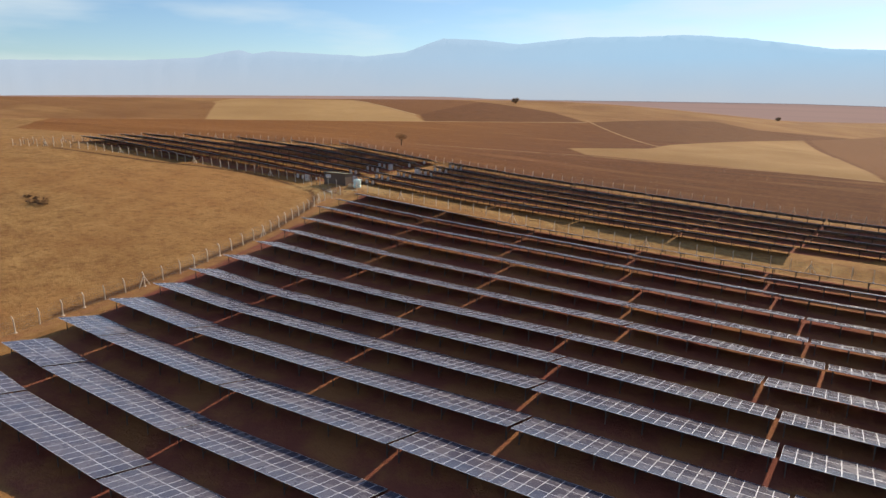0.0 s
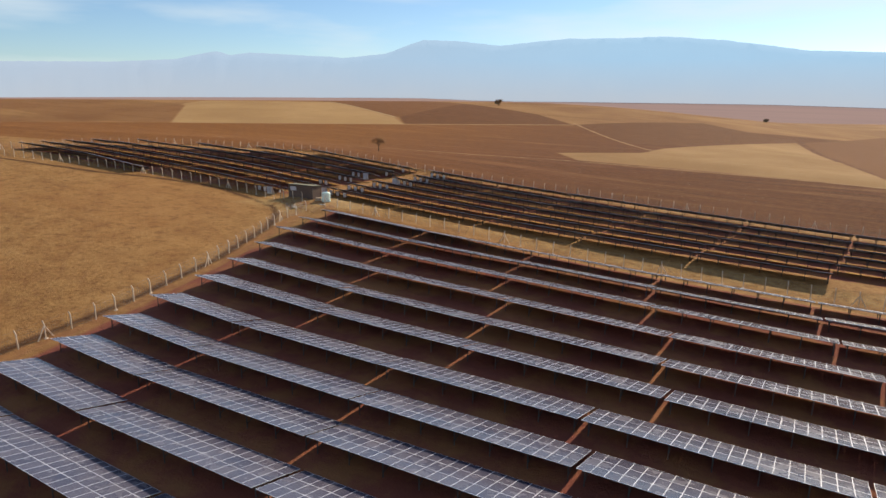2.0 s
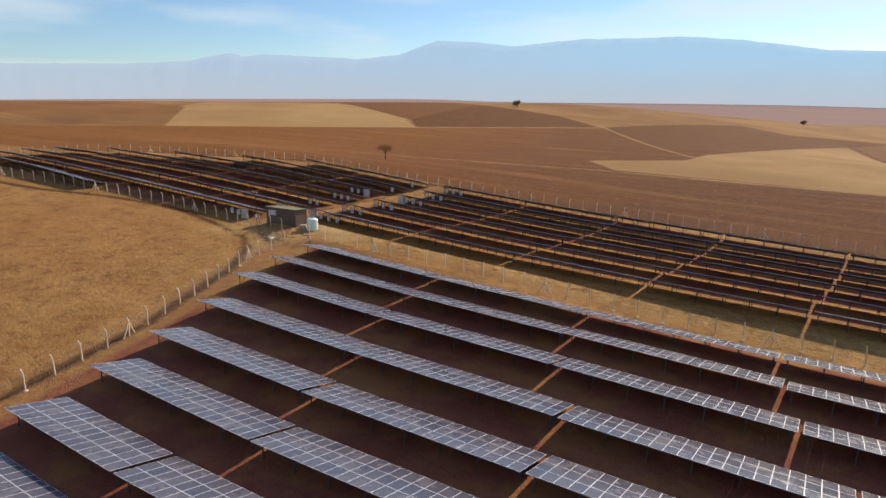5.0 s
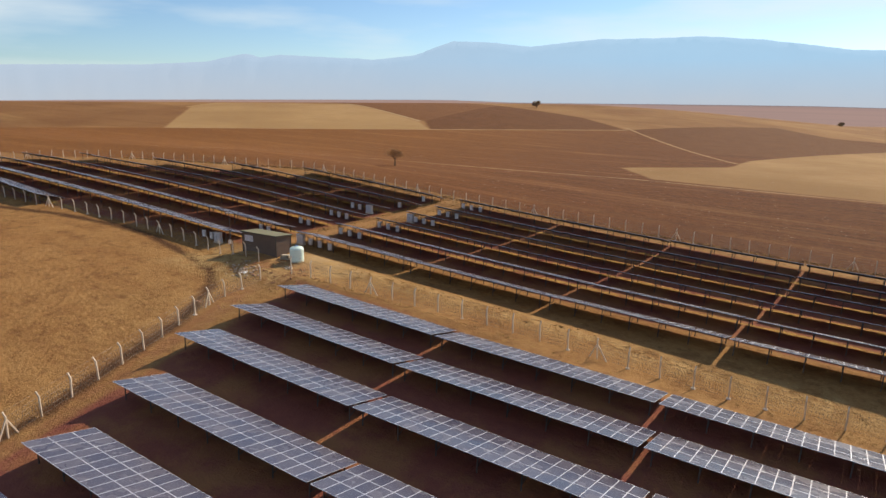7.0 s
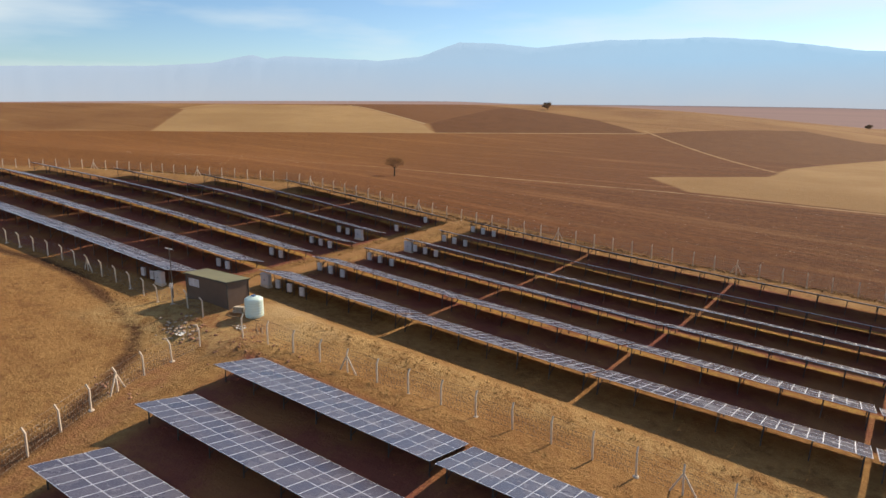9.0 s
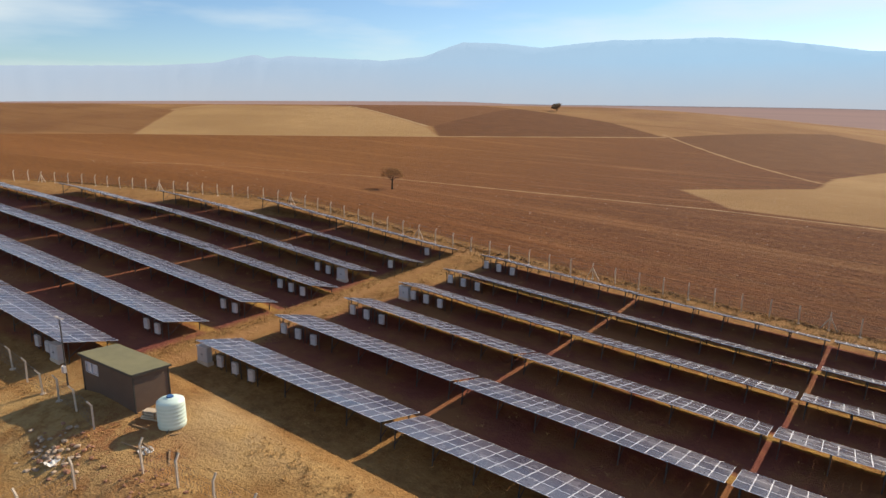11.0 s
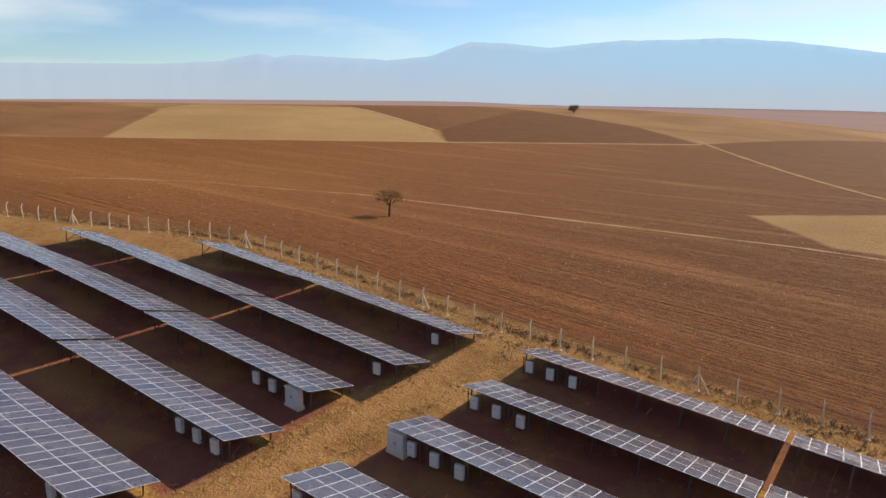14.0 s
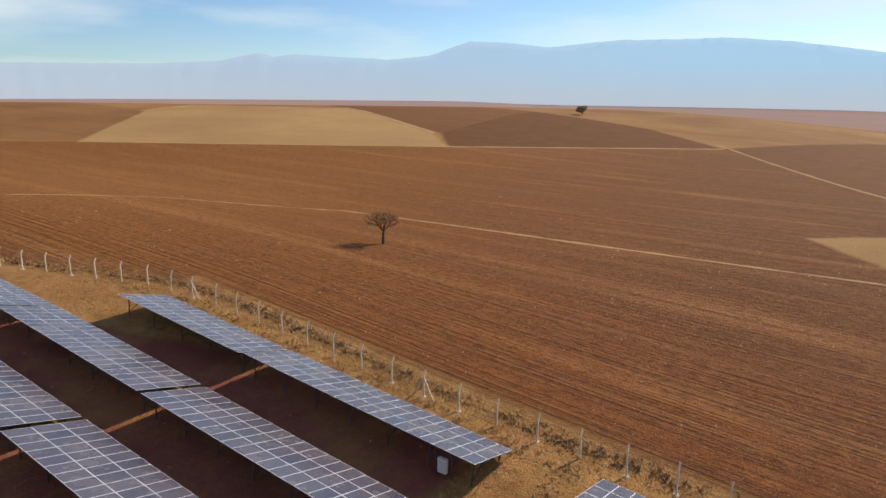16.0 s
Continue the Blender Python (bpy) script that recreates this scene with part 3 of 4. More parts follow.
for k, (x, y) in enumerate(S_ROWS):
    row_of_tables(x, y, [FULL] * (8 if k else 5), 16, -70)
for xw, xe, y in N_ROWS:
    west_row(xw, xe, y, 16)


# ---- fence ----
POST_TOP = 2.1


def post_mesh():
    """A slim concrete post with its head bent outwards."""
    bm = bmesh.new()
    beam(bm, (0, 0, -0.3), (0, 0, 1.75), 0.11, 0.11)
    beam(bm, (0, 0, 1.71), (0, 0.26, 2.12), 0.10, 0.10)
    return mesh_of("post", bm, CONCRETE)


def strut_mesh():
    bm = bmesh.new()
    beam(bm, (0.95, 0, -0.15), (0.05, 0, 1.5), 0.10, 0.10)
    return mesh_of("strut", bm, CONCRETE)


def footing_mesh():
    bm = bmesh.new()
    bmesh.ops.create_icosphere(bm, subdivisions=2, radius=0.24)
    for v in bm.verts:
        v.co.z = v.co.z * 0.55 + 0.02 * noise.noise(v.co * 6)
        v.co.x += 0.07 * noise.noise(v.co * 5)
    return mesh_of("footing", bm, CONCRETE)


POST, STRUT, FOOTING = post_mesh(), strut_mesh(), footing_mesh()


def fence(points, label, step=3.05, braced=9, outward=1):
    """Posts along a line with strands and a light net of wire between them."""
    root = thing("fence", Matrix.Translation((points[0][0], points[0][1], lie1(*points[0]))), label, "fence", "fences of the plant")
    base = Vector(root.matrix_basis.translation)
    spots, carry = [], 0.0
    for (x0, y0), (x1, y1) in zip(points, points[1:]):
        n = math.hypot(x1 - x0, y1 - y0)
        d = carry
        while d < n:
            spots.append((x0 + (x1 - x0) * d / n, y0 + (y1 - y0) * d / n, math.atan2(y1 - y0, x1 - x0)))
            d += step
        carry = d - n
    rng = random.Random(len(points) * 7 + int(abs(points[0][0])))
    heads = []
    for i, (x, y, a) in enumerate(spots):
        z = lie1(x, y)
        lean = Matrix.Rotation(radians(rng.uniform(-2.5, 2.5)), 4, "X") @ Matrix.Rotation(radians(rng.uniform(-2, 2)), 4, "Y")
        turn = Matrix.Rotation(a + (0 if outward > 0 else math.pi), 4, "Z")
        m = Matrix.Translation(Vector((x, y, z)) - base) @ turn @ lean
        place_part("post", POST, root, m)
        if rng.random() < 0.4:
            place_part("footing", FOOTING, root, Matrix.Translation(Vector((x, y, z)) - base))
        if i % braced == 4:
            place_part("strut", STRUT, root, m)
            place_part("strut", STRUT, root, m @ Matrix.Rotation(math.pi, 4, "Z"))
        heads.append((Vector((x, y, z)) - base, Vector((-math.sin(a), math.cos(a), 0)) * outward))
    verts, faces = [], []

    def strand(a, b, r):
        k = len(verts)
        for end in (a, b):
            verts.extend((end + Vector((0, 0, r)), end + Vector((r, r, -r)), end + Vector((-r, -r, -r))))
        faces.extend(((k, k + 1, k + 4, k + 3), (k + 1, k + 2, k + 5, k + 4), (k + 2, k, k + 3, k + 5)))
    for (p, o), (q, o2) in zip(heads, heads[1:]):
        if (p - q).length > step * 1.6:
            continue
        for h in (0.15, 0.55, 0.95, 1.35, 1.70):
            strand(p + Vector((0, 0, h)), q + Vector((0, 0, h)), 0.005)
        strand(p + Vector((0, 0, 2.05)) + o * 0.22, q + Vector((0, 0, 2.05)) + o2 * 0.22, 0.005)
        for k in range(10):
            r = p.lerp(q, k / 10)
            strand(r + Vector((0, 0, 0.1)), r + (q - p) / 10 + Vector((0, 0, 1.70)), 0.0028)
            strand(r + Vector((0, 0, 1.70)), r + (q - p) / 10 + Vector((0, 0, 0.1)), 0.0028)
    me = bpy.data.meshes.new("wire_net")
    me.from_pydata([tuple(v) for v in verts], [], faces)
    me.materials.append(WIRE)
    place_part("wire_net", me, root, Matrix.Identity(4), "thin rusty wire")
    return root


fence([(-80, 14), (-83.7, 34), (-85.0, 46), (-85.3, 60), (-87.5, 70), (-89.4, 79), (-92.3, 87.3), (-94.8, 94), (-97.9, 101), (-100.6, 107.5), (-101.4, 112), (-101.6, 117.2)],
      "bent-headed concrete fence posts with wire along the straw hill")
fence([(-98.8, 117.4), (-94.2, 117.9), (-87.6, 118.3), (-70, 119.6), (-38, 121.4), (-4, 123.5), (40, 126)],
      "bent-headed concrete fence posts with wire between two solar blocks")
fence([(-222, 100), (-194, 109.5), (-171, 115.0), (-160.5, 116.2), (-150, 118.4), (-136, 119.8), (-122, 119.7), (-106.6, 118.4), (-102.8, 117.4)],
      "bent-headed concrete fence posts with wire beside a dug ditch", outward=-1)
fence([(-224, 104), (-222, 146), (-205, 158), (-190, 164), (-180, 166.6), (-169, 170.2), (-160, 173.6), (-154, 175.9), (-146, 176.8), (-120, 176.7), (-100, 178.0), (-72, 180), (-30, 181), (30, 181.5)],
      "bent-headed concrete fence posts with wire along the ploughed field")


# ---- electrical boxes under the row ends ----
def inverter_thing():
    root = thing("string_inverter", Matrix.Identity(4), "light grey inverter box hung under a solar table", "inverter", "inverters at the row ends")
    bm = bmesh.new()
    box(bm, (0, 0, 0.80), (0.64, 0.26, 0.98), bevel=0.03)
    part("housing", bm, GREY_BOX, root)
    bm = bmesh.new()
    box(bm, (0, -0.138, 1.02), (0.34, 0.016, 0.18), bevel=0.006)
    part("display", bm, CABINET, root)
    for z in (1.36, 0.50):
        bm = bmesh.new()
        box(bm, (0, 0.06, z), (1.3, 0.05, 0.05))
        part("mounting_rail", bm, STEEL, root)
    for sx in (-0.6, 0.6):
        bm = bmesh.new()
        beam(bm, (sx, 0.08, -0.35), (sx, 0.08, 1.58), 0.06, 0.06)
        part("stand", bm, STEEL, root)
    for sx in (-0.12, 0.12):
        bm = bmesh.new()
        bar(bm, (sx, 0.0, 0.34), (sx * 0.5, 0.05, -0.2), 0.025, 6)
        part("cable", bm, DARK_METAL, root)
    return root


def cabinet_thing():
    root = thing("distribution_cabinet", Matrix.Identity(4), "tall grey distribution cabinet on a concrete plinth", "cabinet", "cabinets at the row ends")
    bm = bmesh.new()
    box(bm, (0, 0, 0.86), (1.35, 0.5, 1.36), bevel=0.02)
    part("body", bm, CABINET, root)
    bm = bmesh.new()
    box(bm, (0, 0, 0.0), (1.5, 0.62, 0.55), bevel=0.03)
    part("plinth", bm, CONCRETE, root)
    bm = bmesh.new()
    box(bm, (0, -0.02, 1.57), (1.43, 0.58, 0.06), bevel=0.015)
    part("cap", bm, GREY_BOX, root)
    for sx in (-0.33, 0.33):
        bm = bmesh.new()
        box(bm, (sx, -0.262, 0.87), (0.62, 0.03, 1.20), bevel=0.01)
        door = part("door", bm, CABINET, root)
        bm = bmesh.new()
        box(bm, (-sx * 0.75 + sx, -0.29, 0.9), (0.04, 0.03, 0.18), bevel=0.008)
        part("handle", bm, DARK_METAL, door, "dark metal handle")
    return root


INVERTER, CAB = inverter_thing(), cabinet_thing()
first = {"inv": True, "cab": True}


def stand_at(key, ob, x, y, turn=0.0):
    m = Matrix.Translation((x, y, lie1(x, y))) @ Matrix.Rotation(radians(turn), 4, "Z")
    if first[key]:
        ob.matrix_basis, first[key] = m, False
    else:
        copy_thing(ob, m)


for k, (x, y) in enumerate(S_ROWS):
    for d in ((2.7, 4.6, 6.6) if k == 0 else (1.0, 2.9, 4.9)) if k != 3 else (1.9, 3.7, 5.6):
        stand_at("inv", INVERTER, x + d, y + 0.42)
    if k in (0, 3):
        stand_at("cab", CAB, x + 0.75, y + 0.35)
for k, (xw, xe, y) in enumerate(N_ROWS[1:]):
    for d in {0: (3.4, 5.2), 1: (1.7, 3.4), 2: (1.6, 3.4), 3: (1.5, 3.3, 5.1), 4: (4.2, 6.0), 5: (2.2,), 6: (2.4,)}[k]:
        stand_at("inv", INVERTER, xe - d, y + 0.42)
    if k in (0, 4):
        stand_at("cab", CAB, xe - 1.8, y + 0.35)


# ---- hut, tank, mast ----
def hut():
    x0, x1, y0, y1 = -112.2, -105.4, 121.0, 123.7
    cx, cy = (x0 + x1) / 2, (y0 + y1) / 2
    z = lie1(x1, y0) - 0.1
    root = thing("hut", Matrix.Translation((cx, cy, z)), "brown sheet-clad site hut with an olive mono-pitch roof", "hut")
    w, d, hf, hb = x1 - x0, y1 - y0, 3.05, 2.85
    t = 0.09
    win = (-w / 2 + 0.55, -w / 2 + 2.15, 1.85, 2.60)

    def wall(name, pieces):
        bm = bmesh.new()
        for c, s in pieces:
            box(bm, c, s)
        return part(name, bm, HUT_WALL, root)
    yf = -d / 2 + t / 2
    zb = -0.9
    wall("front_wall", [(((win[0] - w / 2) / 2, yf, (zb + hf) / 2), (win[0] + w / 2, t, hf - zb)),
                        (((win[1] + w / 2) / 2, yf, (zb + hf) / 2), (w / 2 - win[1], t, hf - zb)),
                        (((win[0] + win[1]) / 2, yf, (zb + win[2]) / 2), (win[1] - win[0], t, win[2] - zb)),
                        (((win[0] + win[1]) / 2, yf, (win[3] + hf) / 2), (win[1] - win[0], t, hf - win[3]))])
    wall("back_wall", [((0, d / 2 - t / 2, (zb + hb) / 2), (w, t, hb - zb))])
    for name, sx in (("west_wall", -1), ("east_wall", 1)):
        bm = bmesh.new()
        xo, xi = sx * w / 2, sx * (w / 2 - t)
        ya, yb = -d / 2 + t, d / 2 - t
        vs = [bm.verts.new((x, y, zz)) for x in (xi, xo) for y, zz in ((ya, zb), (yb, zb), (yb, hb), (ya, hf))]
        for f in ((0, 1, 2, 3), (7, 6, 5, 4), (0, 4, 5, 1), (1, 5, 6, 2), (2, 6, 7, 3), (3, 7, 4, 0)):
            bm.faces.new([vs[k] for k in f])
        part(name, fix(bm), HUT_WALL, root)
    for name, sx, sy in (("corner_trim", 1, -1), ("corner_trim", -1, -1), ("corner_trim", 1, 1)):
        bm = bmesh.new()
        box(bm, (sx * (w / 2 + 0.004), sy * (d / 2 + 0.004), (hb + zb) / 2), (0.09, 0.09, hb - zb - 0.04))
        part(name, bm, HUT_TRIM, root)
    slope = math.atan2(hf - hb, d)
    roof_turn = Matrix.Rotation(-slope, 3, "X")
    bm = bmesh.new()
    box(bm, (0, 0, (hf + hb) / 2 + 0.07), (w + 0.36, d / math.cos(slope) + 0.36, 0.10), roof_turn, 0.012)
    roof = part("roof", bm, HUT_ROOF, root)
    bm = bmesh.new()
    box(bm, (0, -d / 2 - 0.20, hf + 0.045), (w + 0.40, 0.025, 0.15))
    part("fascia", bm, HUT_TRIM, roof)
    bm = bmesh.new()
    box(bm, (w / 2 + 0.20, 0, (hf + hb) / 2 + 0.045), (0.025, d + 0.36, 0.14), roof_turn)
    part("fascia", bm, HUT_TRIM, roof)
    bm = bmesh.new()
    box(bm, ((win[0] + win[1]) / 2, -d / 2 + 0.04, (win[2] + win[3]) / 2), (win[1] - win[0], 0.02, win[3] - win[2]))
    window = part("window", bm, PALE_PANE, root, "milky white window pane")
    bm = bmesh.new()
    for xx in (win[0] - 0.02, (win[0] + win[1]) / 2, win[1] + 0.02):
        box(bm, (xx, -d / 2 - 0.01, (win[2] + win[3]) / 2), (0.05, 0.05, win[3] - win[2] + 0.08))
    for zz in (win[2] - 0.025, win[3] + 0.025):
        box(bm, ((win[0] + win[1]) / 2, -d / 2 - 0.012, zz), (win[1] - win[0] + 0.1, 0.05, 0.05))
    part("window_frame", bm, ALU, window)
    return root


hut()


def water_tank(x, y):
    r, h = 0.92, 2.0
    root = thing("water_tank", Matrix.Translation((x, y, lie1(x, y) - 0.02)), "ribbed white plastic water tank with a blue lid", "water tank")
    bm = bmesh.new()
    profile = [(0.0, 0.0), (r * 0.96, 0.0), (r, 0.06)]
    for k in range(6):
        z = 0.25 + k * 0.27
        profile += [(r, z - 0.07), (r + 0.018, z - 0.035), (r + 0.018, z + 0.035), (r, z + 0.07)]
    profile += [(r, h - 0.22), (r * 0.97, h - 0.12), (r * 0.80, h - 0.02), (r * 0.45, h + 0.09), (0.27, h + 0.13), (0.0, h + 0.13)]
    n = 40
    rings = []
    for pr, pz in profile:
        rings.append([bm.verts.new((pr * math.cos(2 * math.pi * k / n), pr * math.sin(2 * math.pi * k / n), pz)) for k in range(n)] if pr else [bm.verts.new((0, 0, pz))])
    for a, b in zip(rings, rings[1:]):
        for k in range(n):
            j = (k + 1) % n
            if len(a) == 1:
                bm.faces.new((a[0], b[k], b[j]))
            elif len(b) == 1:
                bm.faces.new((a[k], b[0], a[j]))
            else:
                bm.faces.new((a[k], b[k], b[j], a[j]))
    for f in fix(bm).faces:
        f.smooth = True
    part("shell", bm, TANK, root)
    bm = bmesh.new()
    bmesh.ops.create_cone(bm, cap_ends=True, segments=24, radius1=0.25, radius2=0.22, depth=0.10, matrix=Matrix.Translation((0, 0, h + 0.17)))
    part("lid", bm, TANK_LID, root, "blue screw lid")
    bm = bmesh.new()
    bar(bm, (0.6, -0.68, 0.12), (0.85, -1.0, 0.12), 0.03, 8)
    bar(bm, (0.85, -1.0, 0.16), (0.85, -1.0, 0.02), 0.025, 8)
    part("outlet_tap", bm, DARK_METAL, root, "dark outlet tap")
    return root


water_tank(-102.2, 121.7)


def mast(x, y):
    root = thing("lamp_mast", Matrix.Translation((x, y, lie1(x, y))), "slim grey mast with a lamp head and meter box", "mast")
    bm = bmesh.new()
    bar(bm, (0, 0, -0.4), (0, 0, 5.6), 0.07, 10, 0.05)
    part("pole", bm, STEEL, root)
    bm = bmesh.new()
    beam(bm, (-0.35, 0, 5.55), (0.45, 0, 5.62), 0.05, 0.05)
    part("arm", bm, STEEL, root)
    for sx in (-0.32, 0.42):
        bm = bmesh.new()
        box(bm, (sx, -0.06, 5.70), (0.34, 0.26, 0.12), Matrix.Rotation(radians(-20), 3, "X"), 0.02)
        part("lamp_head", bm, GREY_BOX, root)
    bm = bmesh.new()
    box(bm, (0.02, -0.16, 1.5), (0.42, 0.22, 0.55), bevel=0.02)
    part("meter_box", bm, GREY_BOX, root)
    return root


mast(-114.7, 120.9)

# ---- trees and scrub ----


def limb(bm, a, d, length, r, depth, rng, tips):
    b = a + d * length
    bar(bm, a, b, r, 5, r * 0.68)
    tips.append(b)
    if depth == 0:
        return
    for _ in range(3):
        nd = (d + Vector((rng.uniform(-1, 1), rng.uniform(-1, 1), rng.uniform(-0.5, 0.8))) * 0.72).normalized()
        limb(bm, b, nd, length * rng.uniform(0.55, 0.85), r * 0.6, depth - 1, rng, tips)


def tree(x, y, trunk_h, size, leaf_mat, leaves, label, seed, leaf=0.16):
    """A short trunk that forks into limbs and twigs, with loose leaf scraps round the twig ends."""
    rng = random.Random(seed)
    root = thing("tree", Matrix.Translation((x, y, lie1(x, y))), label, "tree")
    bm, tips = bmesh.new(), []
    k = size / 2.4
    bar(bm, (0, 0, -0.3), (0.06 * k, 0, trunk_h), 0.17 * k, 8, 0.12 * k)
    for d in range(5):
        a = d * 1.26 + rng.uniform(-0.4, 0.4)
        up = rng.uniform(0.5, 1.5) if d else 3.0
        limb(bm, Vector((0.06 * k, 0, trunk_h - 0.1)), Vector((math.cos(a), math.sin(a), up)).normalized(), size * 0.36, 0.07 * k, 3, rng, tips)
    part("trunk", bm, BARK, root)
    verts, faces = [], []
    for _ in range(leaves):
        p = rng.choice(tips) + Vector((rng.gauss(0, 0.28), rng.gauss(0, 0.28), rng.gauss(0, 0.24))) * k
        q = Matrix.Rotation(rng.uniform(0, 6.3), 3, "Z") @ Matrix.Rotation(rng.uniform(0, 3.1), 3, "X")
        s = leaf * rng.uniform(0.4, 1.2)
        n = len(verts)
        verts.extend(tuple(p + q @ Vector(c)) for c in ((-s, 0, 0), (0, -s * 0.45, 0.02), (s, 0, 0), (0, s * 0.45, 0.02)))
        faces.append((n, n + 1, n + 2, n + 3))
    me = bpy.data.meshes.new("crown")
    me.from_pydata(verts, [], faces)
    me.materials.append(leaf_mat)
    place_part("crown", me, root, Matrix.Identity(4))
    return root


tree(-154.2, 211.2, 1.9, 3.1, LEAF, 2600, "small half-bare tree with rusty leaves on ploughed soil", 11, 0.12)
tree(-243.5, 493.0, 0.9, 3.9, LEAF_FAR, 9000, "dark rounded tree alone on a distant field", 5, 0.24)
tree(-61.0, 619.0, 0.4, 2.8, LEAF_FAR, 5000, "dark bushy tree on the edge of a distant field", 8, 0.3)


def scrub(name, x, y, size, label, seed, mat=SCRUB, count=260):
    """A withered bush: crooked twigs with small leaf scraps."""
    rng = random.Random(seed)
    root = thing(name, Matrix.Translation((x, y, lie1(x, y))), label, "bush")
    bm, tips = bmesh.new(), []
    for k in range(9):
        a = rng.uniform(0, 6.28)
        limb(bm, Vector((0, 0, -0.05)), Vector((math.cos(a), math.sin(a), rng.uniform(0.2, 0.8))).normalized(), size * 0.5, 0.03, 2, rng, tips)
    part("twigs", bm, BARK, root)
    bm = bmesh.new()
    for _ in range(count):
        p = rng.choice(tips) + Vector((rng.gauss(0, 0.14), rng.gauss(0, 0.14), rng.gauss(0, 0.1))) * size
        q = Matrix.Rotation(rng.uniform(0, 6.3), 3, "Z") @ Matrix.Rotation(rng.uniform(0, 3.1), 3, "X")
        s = 0.13 * rng.uniform(0.5, 1.2)
        bm.faces.new([bm.verts.new(p + q @ Vector(c)) for c in ((-s, 0, 0), (0, -s * 0.5, 0.02), (s, 0, 0), (0, s * 0.5, 0.02))])
    part("foliage", bm, mat, root)
    return root


for k, (x, y, s) in enumerate(((-140.6, 66.8, 1.5), (-142.2, 66.2, 1.2), (-138.9, 66.5, 1.0), (-147.5, 67.8, 0.7), (-145.2, 68.4, 0.5))):
    scrub("bush", x, y, s, "dark withered bush on the straw-coloured hill", 30 + k)


def scatter(name, spots, mat, label, category, size, blades=7, seed=3):
    """Tufts of dry blades, joined: what nobody could count."""
    rng = random.Random(seed)
    verts, faces = [], []
    for x, y in spots:
        z = lie1(x, y) - 0.02
        s = size * rng.uniform(0.5, 1.4)
        for _ in range(blades):
            a = rng.uniform(0, 6.283)
            w, out, h = 0.05 * s / 0.35, s * rng.uniform(0.2, 0.9), s * rng.uniform(0.25, 0.65)
            ca, sa_ = math.cos(a), math.sin(a)
            bx, by = x + rng.uniform(-0.5, 0.5) * s, y + rng.uniform(-0.5, 0.5) * s
            k = len(verts)
            verts += [(bx - sa_ * w, by + ca * w, z), (bx + sa_ * w, by - ca * w, z), (bx + ca * out, by + sa_ * out, z + h)]
            faces.append((k, k + 1, k + 2))
    me = bpy.data.meshes.new(name)
    me.from_pydata(verts, [], faces)
    me.materials.append(mat)
    return tagged(new(name, me), label, category, kind="stuff")


def along(points, n, width, rng):
    out = []
    lens = [math.hypot(b[0] - a[0], b[1] - a[1]) for a, b in zip(points, points[1:])]
    for _ in range(n):
        d = rng.uniform(0, sum(lens))
        for (a, b), ln in zip(zip(points, points[1:]), lens):
            if d <= ln:
                f = d / ln
                out.append((a[0] + (b[0] - a[0]) * f + rng.gauss(0, width), a[1] + (b[1] - a[1]) * f + rng.gauss(0, width)))
                break
            d -= ln
    return out


rng = random.Random(21)
north = [(-205, 159), (-190, 165.5), (-169, 172), (-154, 177.6), (-146, 178.8), (-120, 178.2), (-100, 179), (-60, 180.4), (-10, 181)]
spots = along(north, 2600, 0.55, rng) + along([(-160, 173), (-146, 176), (-110, 176.5), (-60, 178)], 1300, 1.0, rng)
scatter("dry_grass", spots, TUFT, "straw-coloured dry grass tufts along the field fence", "grass", 0.34)
scatter("dark_weeds", along(north, 900, 0.4, rng), SCRUB, "dark withered weeds along the field fence", "weeds", 0.40, 6, 9)
road = [(-109.5, 131), (-110.5, 146), (-109.8, 160), (-109.5, 177)]
road_w = [(-114.5, 127), (-114, 140), (-113.6, 160), (-113, 177)]
spots = along(road, 500, 0.55, rng) + along(road_w, 900, 0.6, rng)
scatter("dry_grass", spots, TUFT, "dry grass tufts along the earth road between the rows", "grass", 0.24, 7, 5)
spots = along([(-96, 123), (-60, 124), (-5, 126)], 1800, 1.3, rng) + along([(-96, 117.5), (-60, 118.5), (-5, 121)], 1100, 0.8, rng)
scatter("dry_grass", spots, TUFT, "dry grass tufts on the strip between the blocks", "grass", 0.20, 7, 6)
spots = [(rng.uniform(-112, -93), rng.uniform(111, 121.5)) for _ in range(450)] + along([(-135, 119.5), (-120, 119.5), (-104, 118.8)], 900, 0.9, rng)
scatter("dry_grass", spots, TUFT, "dry grass tufts on trampled earth by the hut", "grass", 0.20, 7, 16)
weedy = [(rng.uniform(-150, -60), rng.choice([y for _, y in S_ROWS] + [r[2] for r in N_ROWS[2:]]) + rng.uniform(-3.5, 4.5)) for _ in range(700)]
weedy = [p for p in weedy if not -117 < p[0] < -107]
scatter("row_weeds", weedy, TUFT, "thin dry weeds on the bare soil between tables", "weeds", 0.24, 5, 8)


ditch = [(-205, 103), (-165, 110), (-151, 115.5), (-138, 118), (-129, 118), (-117, 115.5), (-109.5, 113.3), (-105.5, 110.5), (-98.5, 101), (-91, 83), (-87, 64)]
spots = along(ditch, 1500, 0.55, rng)
scatter("ditch_clods", spots, SCRUB, "dark turned clods along a freshly dug ditch", "clods", 0.20, 5, 14)


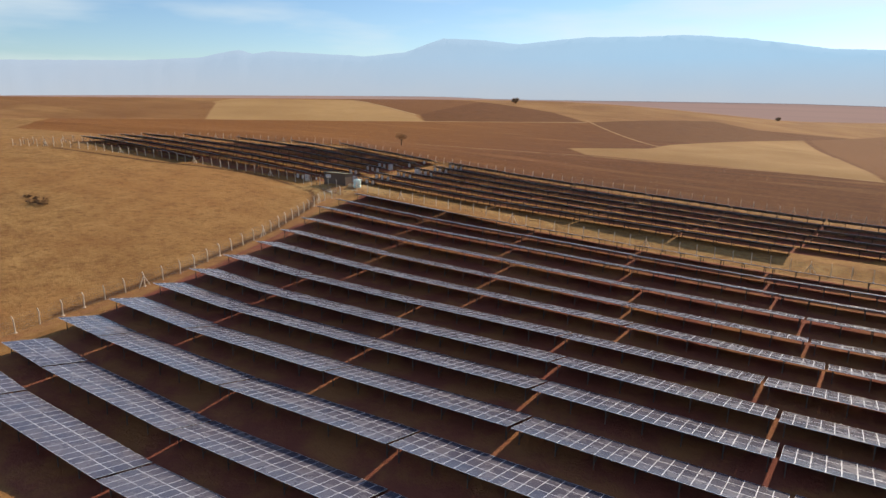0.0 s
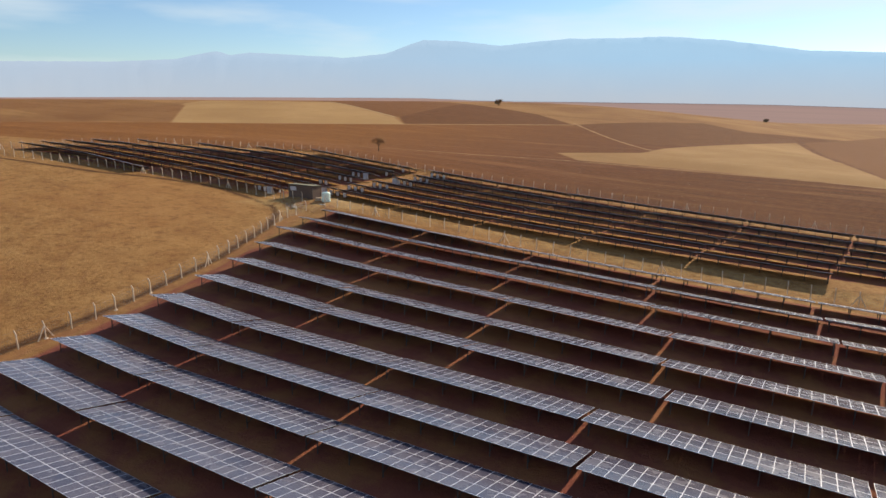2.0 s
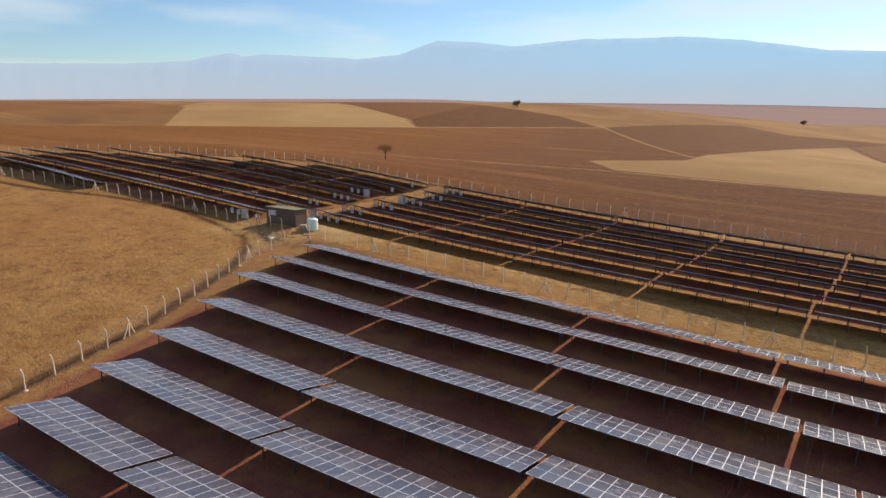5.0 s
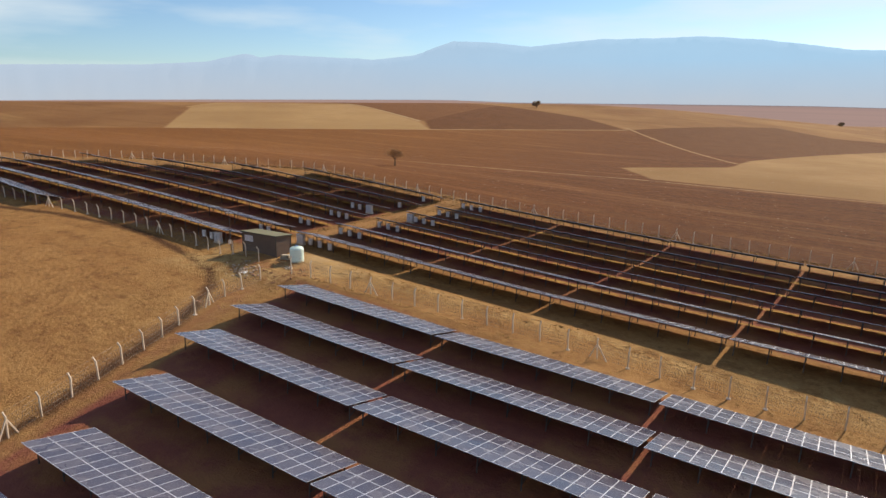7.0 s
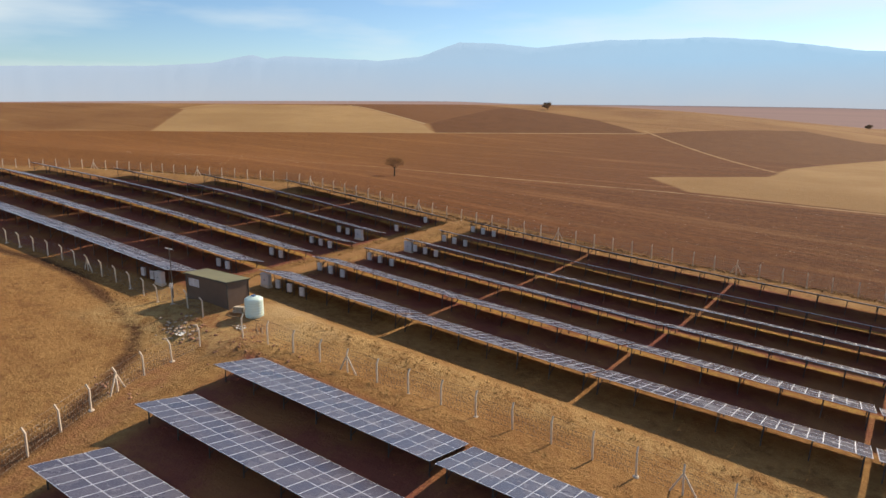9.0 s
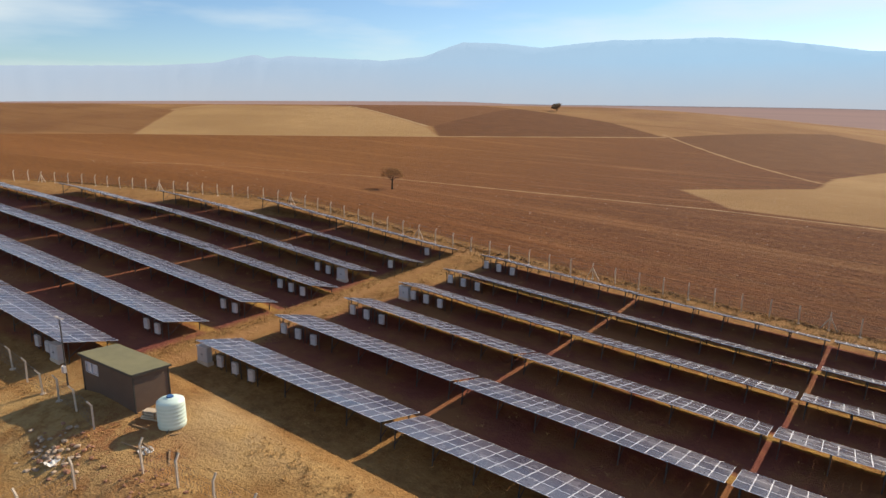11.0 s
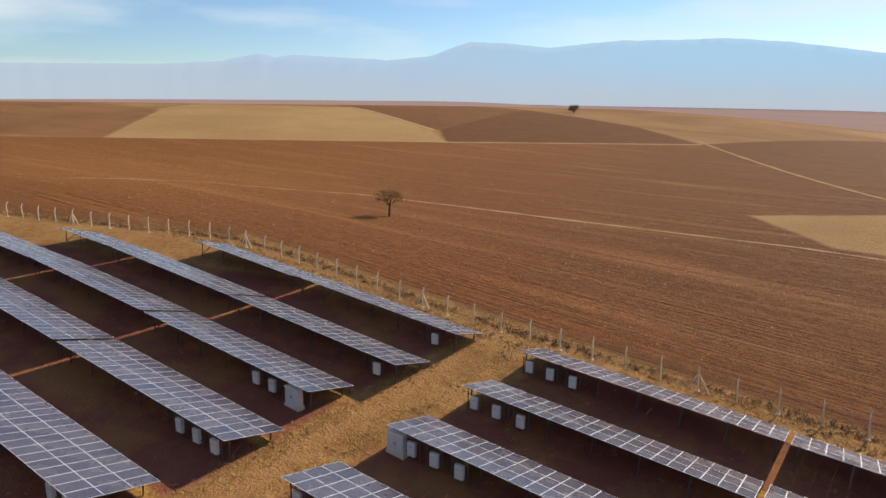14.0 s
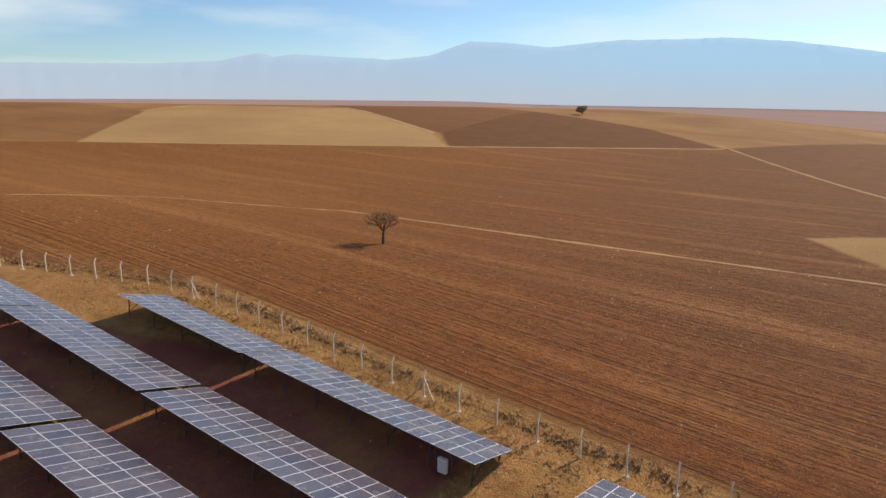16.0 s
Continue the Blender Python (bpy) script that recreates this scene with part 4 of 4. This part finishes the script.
# ---- rubble, timbers, spoil ----
def rock_pile(name, x, y, n, reach, size, mat, label, seed):
    rng = random.Random(seed)
    root = thing(name, Matrix.Translation((x, y, lie1(x, y))), label, "rubble")
    for _ in range(n):
        bm = bmesh.new()
        bmesh.ops.create_icosphere(bm, subdivisions=2, radius=1.0)
        off = Vector((rng.uniform(0, 9), rng.uniform(0, 9), 0))
        for v in bm.verts:
            v.co *= 1 + 0.35 * noise.noise(v.co * 1.3 + off)
        s = size * rng.uniform(0.35, 1.2)
        px, py = rng.gauss(0, reach), rng.gauss(0, reach * 0.6)
        m = Matrix.Translation((px, py, lie1(x + px, y + py) - lie1(x, y) + s * 0.15)) @ Matrix.Rotation(rng.uniform(0, 6), 4, "Z") @ Matrix.Diagonal((s, s * 0.75, s * 0.5, 1))
        bmesh.ops.transform(bm, matrix=m, verts=bm.verts)
        part("stone", bm, mat, root)
    return root


rock_pile("rubble_heap", -105.9, 115.4, 60, 1.3, 0.20, STONE, "heap of pale broken stones and concrete on dry earth", 2)
rock_pile("rubble_heap", -104.4, 115.9, 40, 1.4, 0.18, REDSTONE, "heap of reddish clods and stones on dry earth", 4)
rock_pile("spoil_heap", -97.5, 116.4, 60, 3.2, 0.14, REDSTONE, "scattered reddish clods of dug earth", 7)
rock_pile("spoil_heap", -100.6, 106.0, 26, 1.6, 0.17, REDSTONE, "scattered reddish clods beside the fence", 12)


def sacking(x, y):
    bm = bmesh.new()
    bmesh.ops.create_grid(bm, x_segments=14, y_segments=14, size=0.42)
    for v in bm.verts:
        v.co.z = 0.10 + 0.18 * noise.noise(v.co * 3.1) + 0.10 * noise.noise(v.co * 5)
        v.co.x += 0.15 * noise.noise(v.co * 3 + Vector((4, 0, 0)))
    ob = new("plastic_sack", mesh_of("plastic_sack", bm, PLASTIC))
    ob.location = (x, y, lie1(x, y))
    return tagged(ob, "crumpled white plastic sack lying on rubble", "sack")


sacking(-105.0, 115.0)
sacking(-100.9, 118.8)


def plank(x, y, a, length, label, up=0.06):
    bm = bmesh.new()
    box(bm, (0, 0, up), (length, 0.11, 0.09), bevel=0.01)
    ob = new("timber", mesh_of("timber", bm, WOOD))
    ob.matrix_basis = Matrix.Translation((x, y, lie1(x, y))) @ Matrix.Rotation(radians(a), 4, "Z") @ Matrix.Rotation(radians(4), 4, "Y")
    return tagged(ob, label, "timber", "loose timbers by the hut")


for x, y, a, n in ((-101.6, 119.2, 170, 2.6), (-101.2, 118.9, 160, 2.4), (-101.9, 118.6, 12, 2.0), (-99.0, 119.3, -35, 1.9), (-98.8, 119.7, -42, 1.6), (-103.6, 120.2, 15, 1.3), (-101.0, 121.2, 60, 0.9)):
    plank(x, y, a, n, "weathered loose timber lying on reddish earth")


def pallet_stack(x, y):
    """Short pale boards stacked against the tank."""
    root = thing("board_stack", Matrix.Translation((x, y, lie1(x, y))) @ Matrix.Rotation(radians(18), 4, "Z"), "stack of short pale boards beside the water tank", "boards")
    for k in range(4):
        bm = bmesh.new()
        box(bm, (0.04 * (k % 2), 0.02 * k, 0.10 + 0.17 * k), (1.5 - 0.1 * k, 0.55, 0.10), Matrix.Rotation(radians(6 * (k % 2)), 3, "Z"), 0.012)
        part("board", bm, PALE_BOARD, root)
    for sx in (-0.5, 0.45):
        bm = bmesh.new()
        box(bm, (sx, 0, 0.30), (0.12, 0.5, 0.56))
        part("batten", bm, WOOD, root)
    return root


pallet_stack(-104.0, 121.3)

# stones and pale clods on the ploughed land
rng = random.Random(77)
verts, faces = [], []
for _ in range(900):
    x, y = rng.uniform(-230, -20), 182 + 90 * rng.random() ** 1.6
    s = 0.10 * rng.uniform(0.4, 1.3)
    z, k = lie1(x, y), len(verts)
    verts += [(x - s, y, z), (x, y - s, z), (x + s, y, z), (x, y + s, z), (x + s * 0.2, y, z + s * 0.9)]
    faces += [(k, k + 1, k + 4), (k + 1, k + 2, k + 4), (k + 2, k + 3, k + 4), (k + 3, k, k + 4)]
me = bpy.data.meshes.new("field_stones")
me.from_pydata(verts, [], faces)
me.materials.append(STONE)
tagged(new("field_stones", me), "small pale stones scattered over the ploughed soil", "stones", kind="stuff")

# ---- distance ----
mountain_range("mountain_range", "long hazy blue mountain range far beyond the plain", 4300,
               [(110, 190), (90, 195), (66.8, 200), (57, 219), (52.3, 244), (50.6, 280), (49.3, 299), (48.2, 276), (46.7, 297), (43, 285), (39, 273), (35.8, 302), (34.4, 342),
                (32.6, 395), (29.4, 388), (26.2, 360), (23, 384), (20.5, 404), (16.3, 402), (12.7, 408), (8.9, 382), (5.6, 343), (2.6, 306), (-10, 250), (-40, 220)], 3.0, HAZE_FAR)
